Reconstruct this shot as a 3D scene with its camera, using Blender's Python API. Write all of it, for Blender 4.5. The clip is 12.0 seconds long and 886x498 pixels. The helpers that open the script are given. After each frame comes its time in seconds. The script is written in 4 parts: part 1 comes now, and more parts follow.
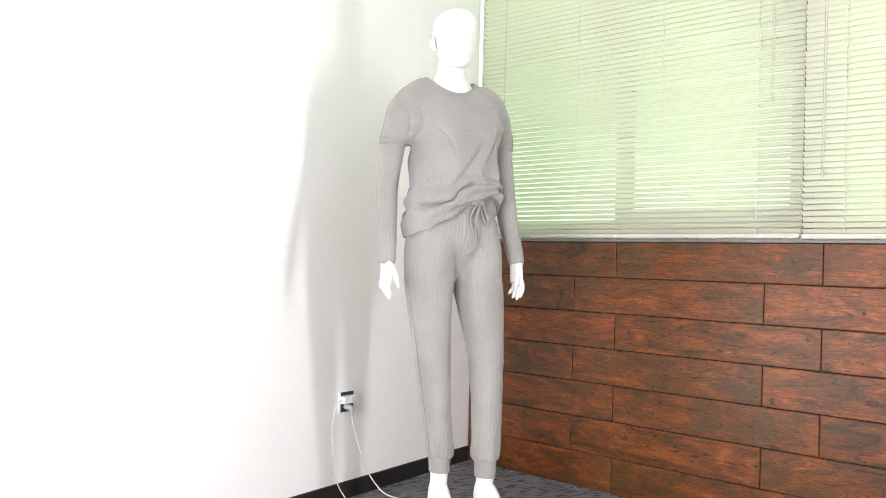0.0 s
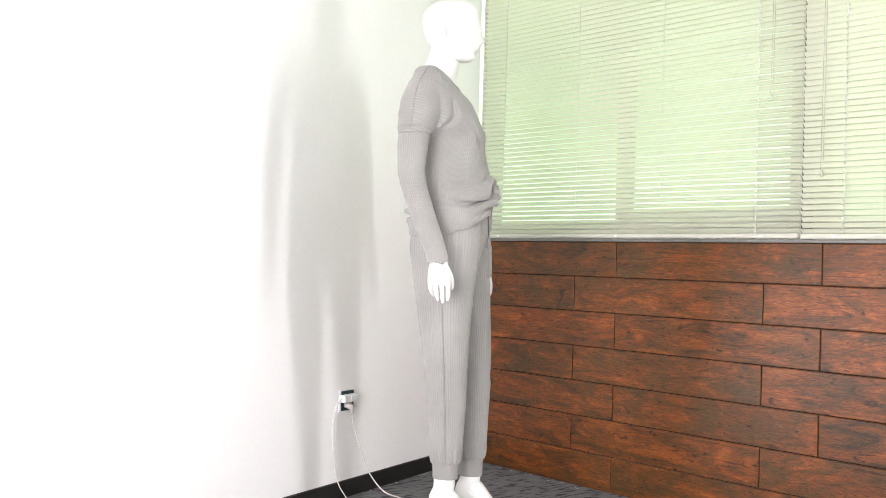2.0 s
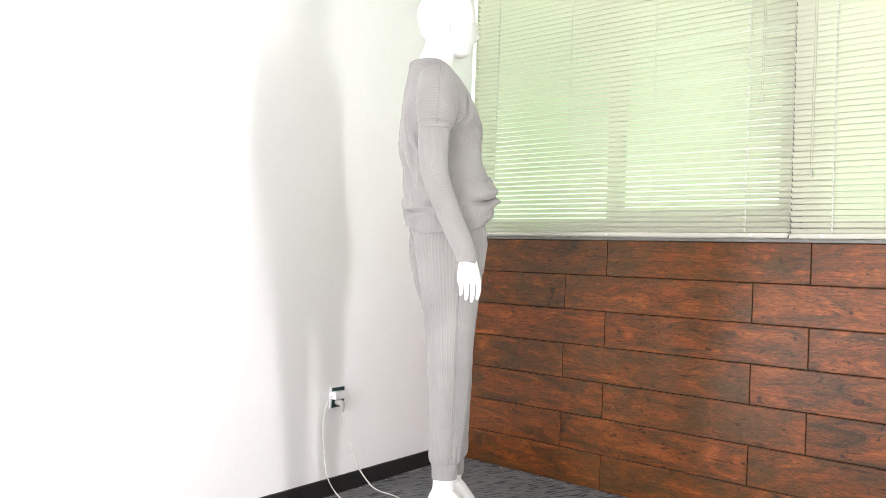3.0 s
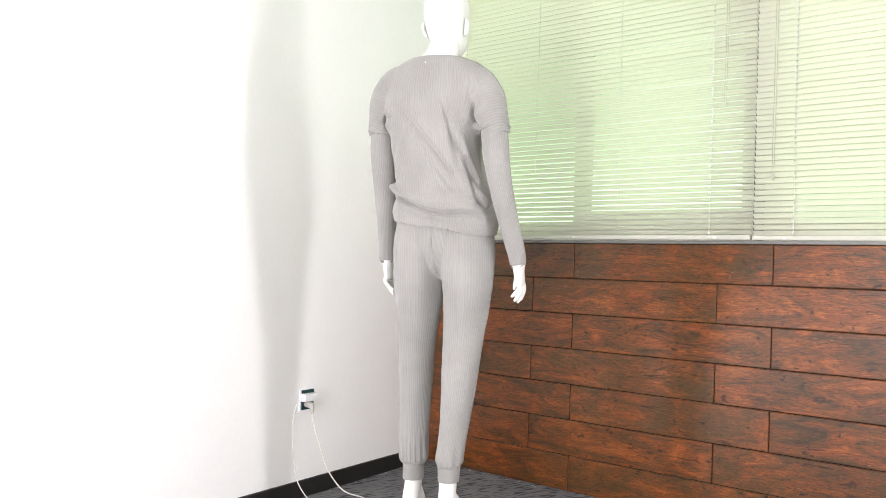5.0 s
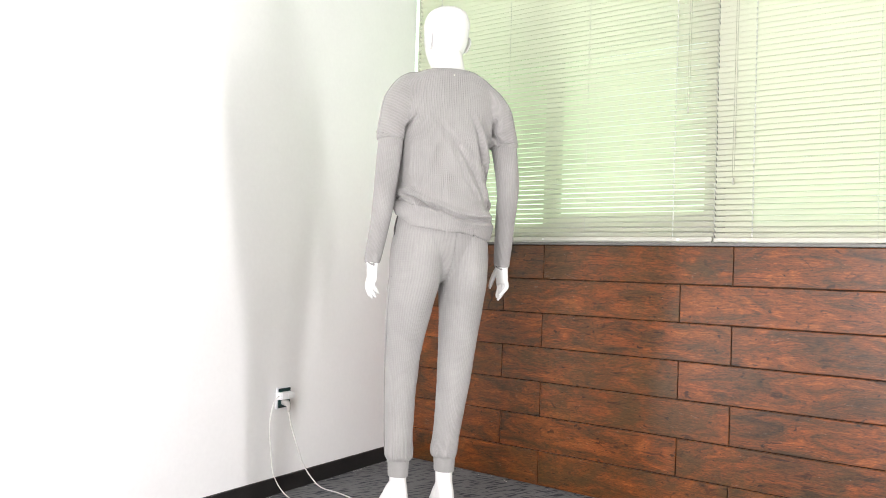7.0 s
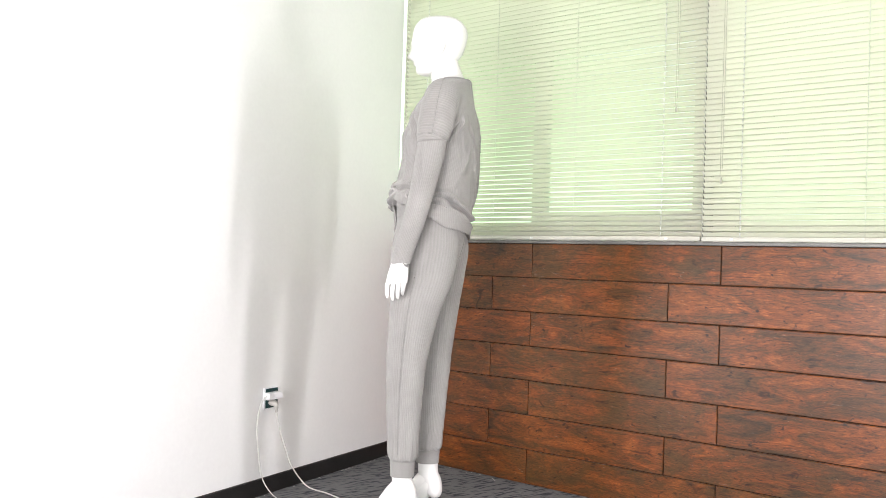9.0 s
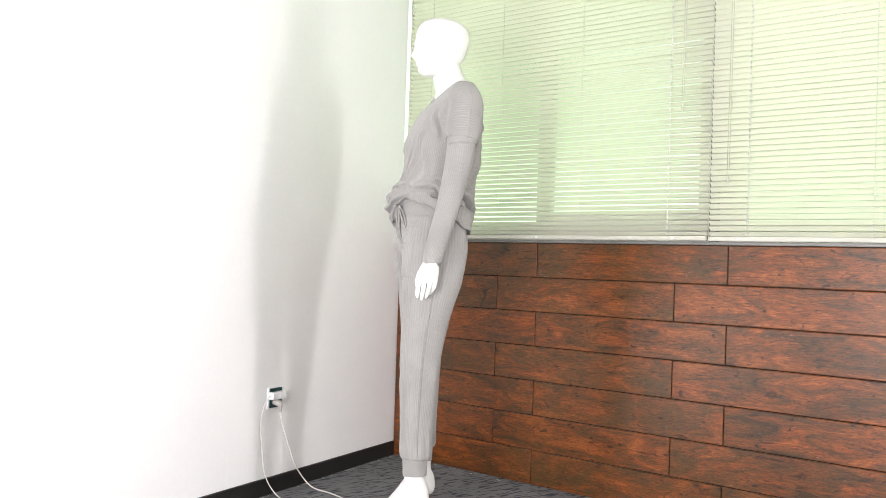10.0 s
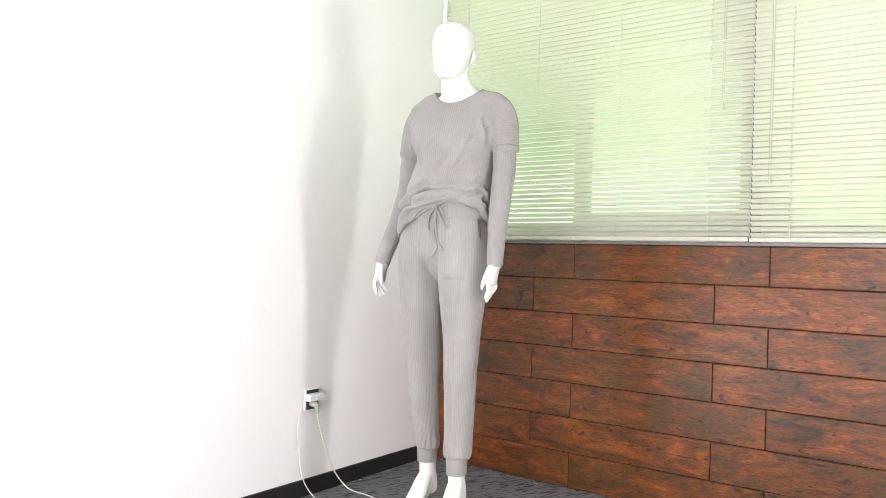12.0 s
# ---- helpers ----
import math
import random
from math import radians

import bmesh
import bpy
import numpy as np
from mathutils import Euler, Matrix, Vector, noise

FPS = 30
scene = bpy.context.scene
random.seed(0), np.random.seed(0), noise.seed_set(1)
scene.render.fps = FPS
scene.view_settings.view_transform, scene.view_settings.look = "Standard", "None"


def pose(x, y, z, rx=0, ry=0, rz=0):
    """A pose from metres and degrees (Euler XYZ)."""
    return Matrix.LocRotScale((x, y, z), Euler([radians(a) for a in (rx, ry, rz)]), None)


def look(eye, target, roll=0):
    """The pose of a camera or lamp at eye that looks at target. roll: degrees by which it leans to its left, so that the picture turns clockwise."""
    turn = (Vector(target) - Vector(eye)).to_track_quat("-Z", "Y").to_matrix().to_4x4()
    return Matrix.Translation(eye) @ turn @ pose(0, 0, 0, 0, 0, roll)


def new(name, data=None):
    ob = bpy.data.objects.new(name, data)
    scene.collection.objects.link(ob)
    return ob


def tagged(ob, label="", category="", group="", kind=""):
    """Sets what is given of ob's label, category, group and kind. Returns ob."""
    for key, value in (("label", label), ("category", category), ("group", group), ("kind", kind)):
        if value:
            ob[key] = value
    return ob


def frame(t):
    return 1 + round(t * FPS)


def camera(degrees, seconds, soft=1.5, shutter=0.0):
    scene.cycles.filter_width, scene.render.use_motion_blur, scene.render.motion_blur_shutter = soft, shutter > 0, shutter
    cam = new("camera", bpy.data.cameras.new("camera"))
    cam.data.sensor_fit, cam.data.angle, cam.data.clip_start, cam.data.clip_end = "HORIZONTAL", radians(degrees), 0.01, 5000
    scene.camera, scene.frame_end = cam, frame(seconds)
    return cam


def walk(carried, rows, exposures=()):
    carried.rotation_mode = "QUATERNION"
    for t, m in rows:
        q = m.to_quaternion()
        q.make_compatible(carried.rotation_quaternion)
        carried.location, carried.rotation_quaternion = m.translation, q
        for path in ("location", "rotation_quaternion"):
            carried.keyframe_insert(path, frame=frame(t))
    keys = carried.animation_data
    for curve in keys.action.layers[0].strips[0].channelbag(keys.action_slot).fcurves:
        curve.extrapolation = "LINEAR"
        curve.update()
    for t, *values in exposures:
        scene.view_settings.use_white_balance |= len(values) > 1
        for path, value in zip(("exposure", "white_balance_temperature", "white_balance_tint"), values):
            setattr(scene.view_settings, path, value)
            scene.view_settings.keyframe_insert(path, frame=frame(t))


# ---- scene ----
from mathutils.bvhtree import BVHTree

cam = camera(52.7, 12.0, soft=0.9)
PATH = [
    (0, (2.969, -3.157, 0.952), (1.559, -1.739, 0.978), 1.6),
    (0.5, (2.973, -3.165, 0.953), (1.565, -1.745, 0.979), 1.7),
    (1, (2.983, -3.156, 0.951), (1.572, -1.739, 0.975), 1.7),
    (1.5, (2.975, -3.147, 0.95), (1.556, -1.738, 0.969), 1.6),
    (2, (2.986, -3.156, 0.948), (1.57, -1.743, 0.975), 1.7),
    (2.5, (2.99, -3.162, 0.95), (1.584, -1.739, 0.973), 1.9),
    (4.5, (2.99, -3.175, 0.926), (1.615, -1.724, 0.964), 2.0),
    (5, (2.988, -3.198, 0.913), (1.647, -1.715, 0.962), 2.0),
    (5.5, (2.994, -3.202, 0.909), (1.675, -1.698, 0.959), 2.0),
    (6, (3.007, -3.195, 0.911), (1.691, -1.689, 0.96), 2.0),
    (6.5, (3.013, -3.21, 0.918), (1.709, -1.694, 0.964), 2.0),
    (7, (3.064, -3.269, 0.925), (1.764, -1.75, 0.972), 1.9),
    (9, (3.06, -3.256, 0.951), (1.778, -1.721, 0.983), 1.8),
    (9.5, (3.029, -3.259, 0.94), (1.776, -1.701, 0.974), 2.1),
    (10, (3.038, -3.253, 0.946), (1.754, -1.72, 0.979), 1.9),
    (10.5, (3.042, -3.244, 0.951), (1.738, -1.728, 0.984), 1.6),
    (11, (3.028, -3.235, 0.956), (1.716, -1.726, 0.984), 1.8),
    (11.5, (3.026, -3.239, 0.956), (1.708, -1.735, 0.985), 1.7),
    (12, (3.018, -3.248, 0.957), (1.678, -1.764, 0.985), 1.8),
]
walk(cam, [(t, look(eye, target, roll)) for t, eye, target, roll in PATH])

# ---- world, sky and added lights ----
world = bpy.data.worlds.new("sky")
scene.world = world
world.use_nodes = True
sky = world.node_tree.nodes.new("ShaderNodeTexSky")
sky.sky_type, sky.sun_disc = "NISHITA", False
sky.sun_elevation, sky.sun_rotation = radians(50), radians(20)
world.node_tree.links.new(sky.outputs[0], world.node_tree.nodes["Background"].inputs[0])
world.node_tree.nodes["Background"].inputs[1].default_value = 0.1


LEFT_TURN = 11.0                       # the west wall leans this far off square
ALONG = pose(0.03, 0, 0, 0, 0, LEFT_TURN)  # its frame: -y runs along it into the room, +x faces the room


def unseen_light(name, m, width, height, watts, colour, spread=180):
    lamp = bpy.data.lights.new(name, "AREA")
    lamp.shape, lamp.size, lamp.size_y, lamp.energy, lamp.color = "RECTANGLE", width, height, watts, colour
    lamp.spread = radians(spread)  # fan angle, narrowed where the tiles or the west wall grew too bright
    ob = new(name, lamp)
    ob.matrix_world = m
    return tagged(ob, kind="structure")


# unseen lights in added openings: narrow east, wide fill behind the camera, small low west
# side light that throws the mannequin's shadow on the west wall
unseen_light("side_light_east", look((3.33, -0.72, 0.86), (2.33, -1.30, 0.86)), 0.22, 1.3, 18, (1.0, 0.965, 0.985), 120)
# added fill that brightens the room from behind the camera
unseen_light("fill_light_south", look((2.50, -4.66, 0.92), (1.9, 0.0, 0.80)), 1.6, 1.5, 110, (1.0, 0.965, 0.975), 140)
# lamp added out of view so that the tiles mirror a soft sheen
unseen_light("sheen_light_west", ALONG @ pose(-0.02, -2.60, 0.40, 0, -90, 0), 0.66, 0.32, 13, (1.0, 0.98, 0.97))

# ---- materials ----
def nodes_of(name):
    m = bpy.data.materials.new(name)
    m.use_nodes = True
    nt = m.node_tree
    return m, nt, nt.nodes["Principled BSDF"]


def add(nt, kind, **values):
    n = nt.nodes.new(kind)
    for k, v in values.items():
        n.inputs[k.replace("_", " ")].default_value = v
    return n


def ramp(nt, source, stops):
    r = nt.nodes.new("ShaderNodeValToRGB")
    while len(r.color_ramp.elements) < len(stops):
        r.color_ramp.elements.new(0.5)
    for e, (p, c) in zip(r.color_ramp.elements, stops):
        e.position, e.color = p, (*c, 1)
    nt.links.new(source, r.inputs[0])
    return r


def math_node(nt, op, a, b=None):
    n = nt.nodes.new("ShaderNodeMath")
    n.operation = op
    for slot, v in ((0, a), (1, b)):
        if v is None:
            continue
        if isinstance(v, (int, float)):
            n.inputs[slot].default_value = v
        else:
            nt.links.new(v, n.inputs[slot])
    return n.outputs[0]


def bump(nt, bsdf, height, strength, distance):
    b = add(nt, "ShaderNodeBump", Strength=strength, Distance=distance)
    nt.links.new(height, b.inputs["Height"])
    nt.links.new(b.outputs[0], bsdf.inputs["Normal"])
    return b


def speckled(name, dark, light, rough=0.6, scale=40.0, relief=0.1, metal=0.0, depth=0.002):
    m, nt, bsdf = nodes_of(name)
    tc = nt.nodes.new("ShaderNodeTexCoord")
    fine = add(nt, "ShaderNodeTexNoise", Scale=scale, Detail=6.0)
    wide = add(nt, "ShaderNodeTexNoise", Scale=scale * 0.06, Detail=3.0)
    for n in (fine, wide):
        nt.links.new(tc.outputs["Object"], n.inputs["Vector"])
    mixed = math_node(nt, "ADD", math_node(nt, "MULTIPLY", fine.outputs[0], 0.5), math_node(nt, "MULTIPLY", wide.outputs[0], 0.5))
    r = ramp(nt, mixed, [(0.3, dark), (0.7, light)])
    nt.links.new(r.outputs[0], bsdf.inputs["Base Color"])
    bsdf.inputs["Roughness"].default_value, bsdf.inputs["Metallic"].default_value = rough, metal
    bump(nt, bsdf, fine.outputs[0], relief, depth)
    return m


WALL_WHITE = speckled("white_wall_paint", (0.84, 0.835, 0.83), (0.88, 0.875, 0.87), 0.7, 60, 0.12)
CEILING_WHITE = speckled("ceiling_paint", (0.78, 0.78, 0.77), (0.84, 0.84, 0.83), 0.85, 30, 0.1)
SKIRT_BLACK = speckled("black_skirting", (0.008, 0.008, 0.008), (0.018, 0.017, 0.016), 0.45, 80, 0.1)
GROUT = speckled("dark_grout", (0.022, 0.012, 0.008), (0.042, 0.023, 0.015), 0.9, 200, 0.2)
ALU = speckled("grey_window_metal", (0.15, 0.15, 0.14), (0.21, 0.205, 0.195), 0.45, 90, 0.05, 0.3)
FRAME = speckled("window_frame_paint", (0.78, 0.77, 0.73), (0.84, 0.83, 0.79), 0.5, 70, 0.05)


def slat_material():
    """Cream vinyl slats that let a little daylight through."""
    m = speckled("cream_slat_vinyl", (0.84, 0.83, 0.76), (0.88, 0.87, 0.80), 0.28, 50, 0.04)
    nt = m.node_tree
    through_light = add(nt, "ShaderNodeBsdfTranslucent", Color=(0.92, 0.92, 0.83, 1))
    mix = add(nt, "ShaderNodeMixShader", Fac=0.56)
    nt.links.new(nt.nodes["Principled BSDF"].outputs[0], mix.inputs[1])
    nt.links.new(through_light.outputs[0], mix.inputs[2])
    nt.links.new(mix.outputs[0], nt.nodes["Material Output"].inputs["Surface"])
    return m


SLAT = slat_material()
RAIL = speckled("cream_rail_enamel", (0.56, 0.55, 0.48), (0.62, 0.61, 0.54), 0.35, 50, 0.04)
CORD = speckled("white_cord", (0.75, 0.75, 0.72), (0.85, 0.85, 0.82), 0.7, 300, 0.2)
PLASTIC_WHITE = speckled("white_plastic", (0.78, 0.78, 0.80), (0.85, 0.85, 0.87), 0.35, 90, 0.03)
PLASTIC_GREEN = speckled("dark_teal_plate", (0.008, 0.040, 0.042), (0.012, 0.055, 0.056), 0.3, 60, 0.03)
PLASTIC_GREY = speckled("grey_plug", (0.42, 0.40, 0.38), (0.52, 0.50, 0.47), 0.45, 90, 0.05)
CABLE = speckled("white_cable", (0.66, 0.65, 0.62), (0.76, 0.75, 0.72), 0.5, 120, 0.05)
LACQUER = speckled("white_lacquer", (0.74, 0.735, 0.72), (0.77, 0.765, 0.75), 0.28, 25, 0.02)
TURN_METAL = speckled("turntable_metal", (0.3, 0.3, 0.3), (0.4, 0.4, 0.4), 0.4, 60, 0.05, 0.8)
POCKET_DARK = speckled("pocket_mouth_dark", (0.07, 0.07, 0.07), (0.12, 0.115, 0.115), 0.9, 400, 0.3)
CRUMB = speckled("pale_crumb", (0.6, 0.59, 0.56), (0.75, 0.74, 0.7), 0.8, 300, 0.3)


def knit(name, ribs_deep, dark, light, rib_width=1.0):
    """A ribbed knit: u of the uv map counts ribs, v is metres along them."""
    m, nt, bsdf = nodes_of(name)
    uv = nt.nodes.new("ShaderNodeUVMap")
    sep = nt.nodes.new("ShaderNodeSeparateXYZ")
    nt.links.new(uv.outputs[0], sep.inputs[0])
    wave = math_node(nt, "SINE", math_node(nt, "MULTIPLY", sep.outputs[0], 2 * math.pi * rib_width))
    rib = math_node(nt, "ADD", math_node(nt, "MULTIPLY", wave, 0.5), 0.5)
    stitch = math_node(nt, "SINE", math_node(nt, "MULTIPLY", sep.outputs[1], 2 * math.pi / 0.006))
    tc = nt.nodes.new("ShaderNodeTexCoord")
    fuzz = add(nt, "ShaderNodeTexNoise", Scale=420.0, Detail=4.0)
    wide = add(nt, "ShaderNodeTexNoise", Scale=9.0, Detail=3.0)
    for n in (fuzz, wide):
        nt.links.new(tc.outputs["Object"], n.inputs["Vector"])
    tone = math_node(nt, "ADD", math_node(nt, "MULTIPLY", rib, 0.10),
                     math_node(nt, "ADD", math_node(nt, "MULTIPLY", fuzz.outputs[0], 0.40), math_node(nt, "MULTIPLY", wide.outputs[0], 0.40)))
    r = ramp(nt, tone, [(0.25, dark), (0.75, light)])
    nt.links.new(r.outputs[0], bsdf.inputs["Base Color"])
    bsdf.inputs["Roughness"].default_value = 0.95
    bsdf.inputs["Sheen Weight"].default_value = 0.25
    bsdf.inputs["Sheen Roughness"].default_value = 0.6
    height = math_node(nt, "ADD", rib, math_node(nt, "ADD", math_node(nt, "MULTIPLY", stitch, 0.06), math_node(nt, "MULTIPLY", fuzz.outputs[0], 0.25)))
    bump(nt, bsdf, height, ribs_deep, 0.0022)
    return m


KNIT = knit("grey_rib_knit", 0.38, (0.218, 0.210, 0.203), (0.368, 0.355, 0.344))
KNIT_FLAT = knit("grey_fine_knit", 0.35, (0.226, 0.218, 0.211), (0.318, 0.307, 0.297), 2.0)


def carpet_material():
    m, nt, bsdf = nodes_of("grey_carpet")
    tc = nt.nodes.new("ShaderNodeTexCoord")
    turn = add(nt, "ShaderNodeMapping")
    turn.inputs["Rotation"].default_value = (0, 0, radians(11))
    nt.links.new(tc.outputs["Object"], turn.inputs["Vector"])
    stretch = add(nt, "ShaderNodeMapping")
    stretch.inputs["Scale"].default_value = (1.0, 0.16, 1.0)
    nt.links.new(turn.outputs[0], stretch.inputs["Vector"])
    dash = add(nt, "ShaderNodeTexNoise", Scale=75.0, Detail=1.0, Roughness=0.4, Distortion=0.3)
    nt.links.new(stretch.outputs[0], dash.inputs["Vector"])
    pile = add(nt, "ShaderNodeTexNoise", Scale=500.0, Detail=3.0)
    wide = add(nt, "ShaderNodeTexNoise", Scale=3.0, Detail=4.0)
    for n in (pile, wide):
        nt.links.new(tc.outputs["Object"], n.inputs["Vector"])
    streak = ramp(nt, dash.outputs[0], [(0.38, (0.050, 0.057, 0.070)), (0.47, (0.215, 0.214, 0.222))])
    tone = math_node(nt, "ADD", math_node(nt, "MULTIPLY", pile.outputs[0], 0.6), math_node(nt, "MULTIPLY", wide.outputs[0], 0.4))
    shade = ramp(nt, tone, [(0.3, (0.62, 0.62, 0.63)), (0.7, (1.0, 1.0, 1.0))])
    mix = nt.nodes.new("ShaderNodeMix")
    mix.data_type, mix.blend_type = "RGBA", "MULTIPLY"
    mix.inputs["Factor"].default_value = 1.0
    nt.links.new(streak.outputs[0], mix.inputs[6])
    nt.links.new(shade.outputs[0], mix.inputs[7])
    nt.links.new(mix.outputs[2], bsdf.inputs["Base Color"])
    bsdf.inputs["Roughness"].default_value = 0.95
    bump(nt, bsdf, pile.outputs[0], 0.8, 0.004)
    return m


def tile_material():
    """Glazed tiles printed as dark red-brown timber, each with its own grain and tone."""
    m, nt, bsdf = nodes_of("wood_print_tile")
    tc, info = nt.nodes.new("ShaderNodeTexCoord"), nt.nodes.new("ShaderNodeObjectInfo")
    shift = nt.nodes.new("ShaderNodeVectorMath")
    shift.operation = "ADD"
    spread = math_node(nt, "MULTIPLY", info.outputs["Random"], 37.0)
    comb = nt.nodes.new("ShaderNodeCombineXYZ")
    for k in range(3):
        nt.links.new(spread, comb.inputs[k])
    nt.links.new(tc.outputs["Object"], shift.inputs[0])
    nt.links.new(comb.outputs[0], shift.inputs[1])

    def noise_at(sx, sz, scale, detail, distortion=0.0, rough=0.6):
        mp = add(nt, "ShaderNodeMapping")
        mp.inputs["Scale"].default_value = (sx, 1.0, sz)
        nt.links.new(shift.outputs[0], mp.inputs["Vector"])
        n = add(nt, "ShaderNodeTexNoise", Scale=scale, Detail=detail, Roughness=rough, Distortion=distortion)
        nt.links.new(mp.outputs[0], n.inputs["Vector"])
        return n.outputs[0]

    def shade(base, factor, colour_link=None, colour=None, kind="MULTIPLY", amount=1.0):
        mix = nt.nodes.new("ShaderNodeMix")
        mix.data_type, mix.blend_type = "RGBA", kind
        if isinstance(factor, float):
            mix.inputs["Factor"].default_value = factor
        else:
            nt.links.new(factor, mix.inputs["Factor"])
        nt.links.new(base, mix.inputs[6])
        if colour_link is not None:
            nt.links.new(colour_link, mix.inputs[7])
        else:
            mix.inputs[7].default_value = (*colour, 1)
        return mix.outputs[2]

    grain = noise_at(0.14, 1.0, 250.0, 8.0, 1.2, 0.78)
    streaks = noise_at(0.05, 1.0, 60.0, 5.0, 1.6, 0.65)
    blotch = noise_at(0.26, 1.0, 15.0, 10.0, 1.1, 0.72)
    smoke = noise_at(0.7, 1.0, 8.0, 9.0, 0.5, 0.72)
    specks = noise_at(0.5, 1.0, 55.0, 3.0, 0.4)
    knots = noise_at(0.55, 1.0, 13.0, 3.0, 2.2)
    scuffs = noise_at(0.25, 1.0, 42.0, 6.0, 3.0, 0.8)
    rings = add(nt, "ShaderNodeTexWave", Scale=40.0, Distortion=20.0, Detail=4.0, Detail_Scale=1.1, Detail_Roughness=0.6)
    rings.bands_direction = "Z"
    flat = add(nt, "ShaderNodeMapping")
    flat.inputs["Scale"].default_value = (0.13, 1.0, 1.0)
    nt.links.new(shift.outputs[0], flat.inputs["Vector"])
    nt.links.new(flat.outputs[0], rings.inputs["Vector"])
    base = ramp(nt, blotch, [(0.34, (0.036, 0.019, 0.008)), (0.44, (0.108, 0.038, 0.010)), (0.53, (0.205, 0.053, 0.010)), (0.64, (0.320, 0.094, 0.019))])
    dull = ramp(nt, smoke, [(0.40, (0.0, 0.0, 0.0)), (0.60, (1.0, 1.0, 1.0))])
    share = math_node(nt, "MULTIPLY", dull.outputs[0], math_node(nt, "ADD", math_node(nt, "MULTIPLY", info.outputs["Random"], 0.80), 0.2))
    tone = shade(base.outputs[0], share, colour=(0.076, 0.041, 0.013), kind="MIX")
    lines = ramp(nt, grain, [(0.35, (0.20, 0.19, 0.18)), (0.45, (0.82, 0.81, 0.80)), (0.56, (1.14, 1.12, 1.10)), (0.66, (1.75, 1.66, 1.55))])
    tone = shade(tone, 1.0, lines.outputs[0])
    veins = ramp(nt, streaks, [(0.33, (0.40, 0.37, 0.35)), (0.38, (1.0, 1.0, 1.0)), (0.495, (1.0, 1.0, 1.0)), (0.504, (0.50, 0.48, 0.46)), (0.513, (1.0, 1.0, 1.0))])
    tone = shade(tone, 1.0, veins.outputs[0])
    spots = ramp(nt, knots, [(0.28, (0.30, 0.28, 0.26)), (0.37, (1.0, 1.0, 1.0))])
    tone = shade(tone, 1.0, spots.outputs[0])
    pits = ramp(nt, specks, [(0.30, (0.25, 0.24, 0.23)), (0.35, (1.0, 1.0, 1.0))])
    tone = shade(tone, 1.0, pits.outputs[0])
    worn = ramp(nt, scuffs, [(0.62, (0.0, 0.0, 0.0)), (0.69, (0.60, 0.60, 0.60))])
    tone = shade(tone, worn.outputs[0], colour=(0.36, 0.27, 0.20), kind="MIX")
    growth = ramp(nt, rings.outputs["Fac"], [(0.05, (0.52, 0.49, 0.46)), (0.22, (1.0, 1.0, 1.0))])
    tone = shade(tone, 0.60, growth.outputs[0])
    nt.links.new(tone, bsdf.inputs["Base Color"])
    gloss = ramp(nt, grain, [(0.3, (0.42, 0.42, 0.42)), (0.7, (0.26, 0.26, 0.26))])
    nt.links.new(gloss.outputs[0], bsdf.inputs["Roughness"])
    bsdf.inputs["Specular IOR Level"].default_value = 0.52
    relief = math_node(nt, "ADD", math_node(nt, "MULTIPLY", grain, 0.6), math_node(nt, "ADD", math_node(nt, "MULTIPLY", streaks, 0.8), math_node(nt, "MULTIPLY", math_node(nt, "MINIMUM", rings.outputs["Fac"], 0.25), 0.7)))
    bump(nt, bsdf, relief, 0.38, 0.0010)
    return m


def glass_material():
    m, nt, bsdf = nodes_of("window_glass")
    bsdf.inputs["Base Color"].default_value = (0.97, 1.0, 0.98, 1)
    bsdf.inputs["Roughness"].default_value, bsdf.inputs["Transmission Weight"].default_value = 0.0, 1.0
    bsdf.inputs["IOR"].default_value = 1.05
    return m


def backdrop_material():
    """Glowing sheet, its daylight put into the emission: foliage and pale sky far behind the window, out of focus."""
    m, nt, bsdf = nodes_of("garden_glow")
    tc = nt.nodes.new("ShaderNodeTexCoord")
    n = add(nt, "ShaderNodeTexNoise", Scale=0.55, Detail=3.0)
    nt.links.new(tc.outputs["Object"], n.inputs["Vector"])
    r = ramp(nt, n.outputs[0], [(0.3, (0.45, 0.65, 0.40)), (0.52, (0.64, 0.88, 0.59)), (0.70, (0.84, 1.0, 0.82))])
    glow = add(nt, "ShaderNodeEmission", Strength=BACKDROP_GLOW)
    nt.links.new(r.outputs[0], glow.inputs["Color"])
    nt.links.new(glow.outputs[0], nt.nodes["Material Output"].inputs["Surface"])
    return m


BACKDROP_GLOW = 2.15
CARPET, TILE, GLASS, GARDEN = carpet_material(), tile_material(), glass_material(), backdrop_material()


# ---- mesh helpers ----
def finish(name, bm, material, smooth=False):
    bmesh.ops.recalc_face_normals(bm, faces=bm.faces)
    me = bpy.data.meshes.new(name)
    bm.to_mesh(me)
    bm.free()
    me.materials.append(material)
    if smooth:
        for p in me.polygons:
            p.use_smooth = True
    return me


def part(name, bm, material, parent, label="", smooth=False):
    ob = new(name, finish(name, bm, material, smooth))
    ob.parent = parent
    return tagged(ob, label)


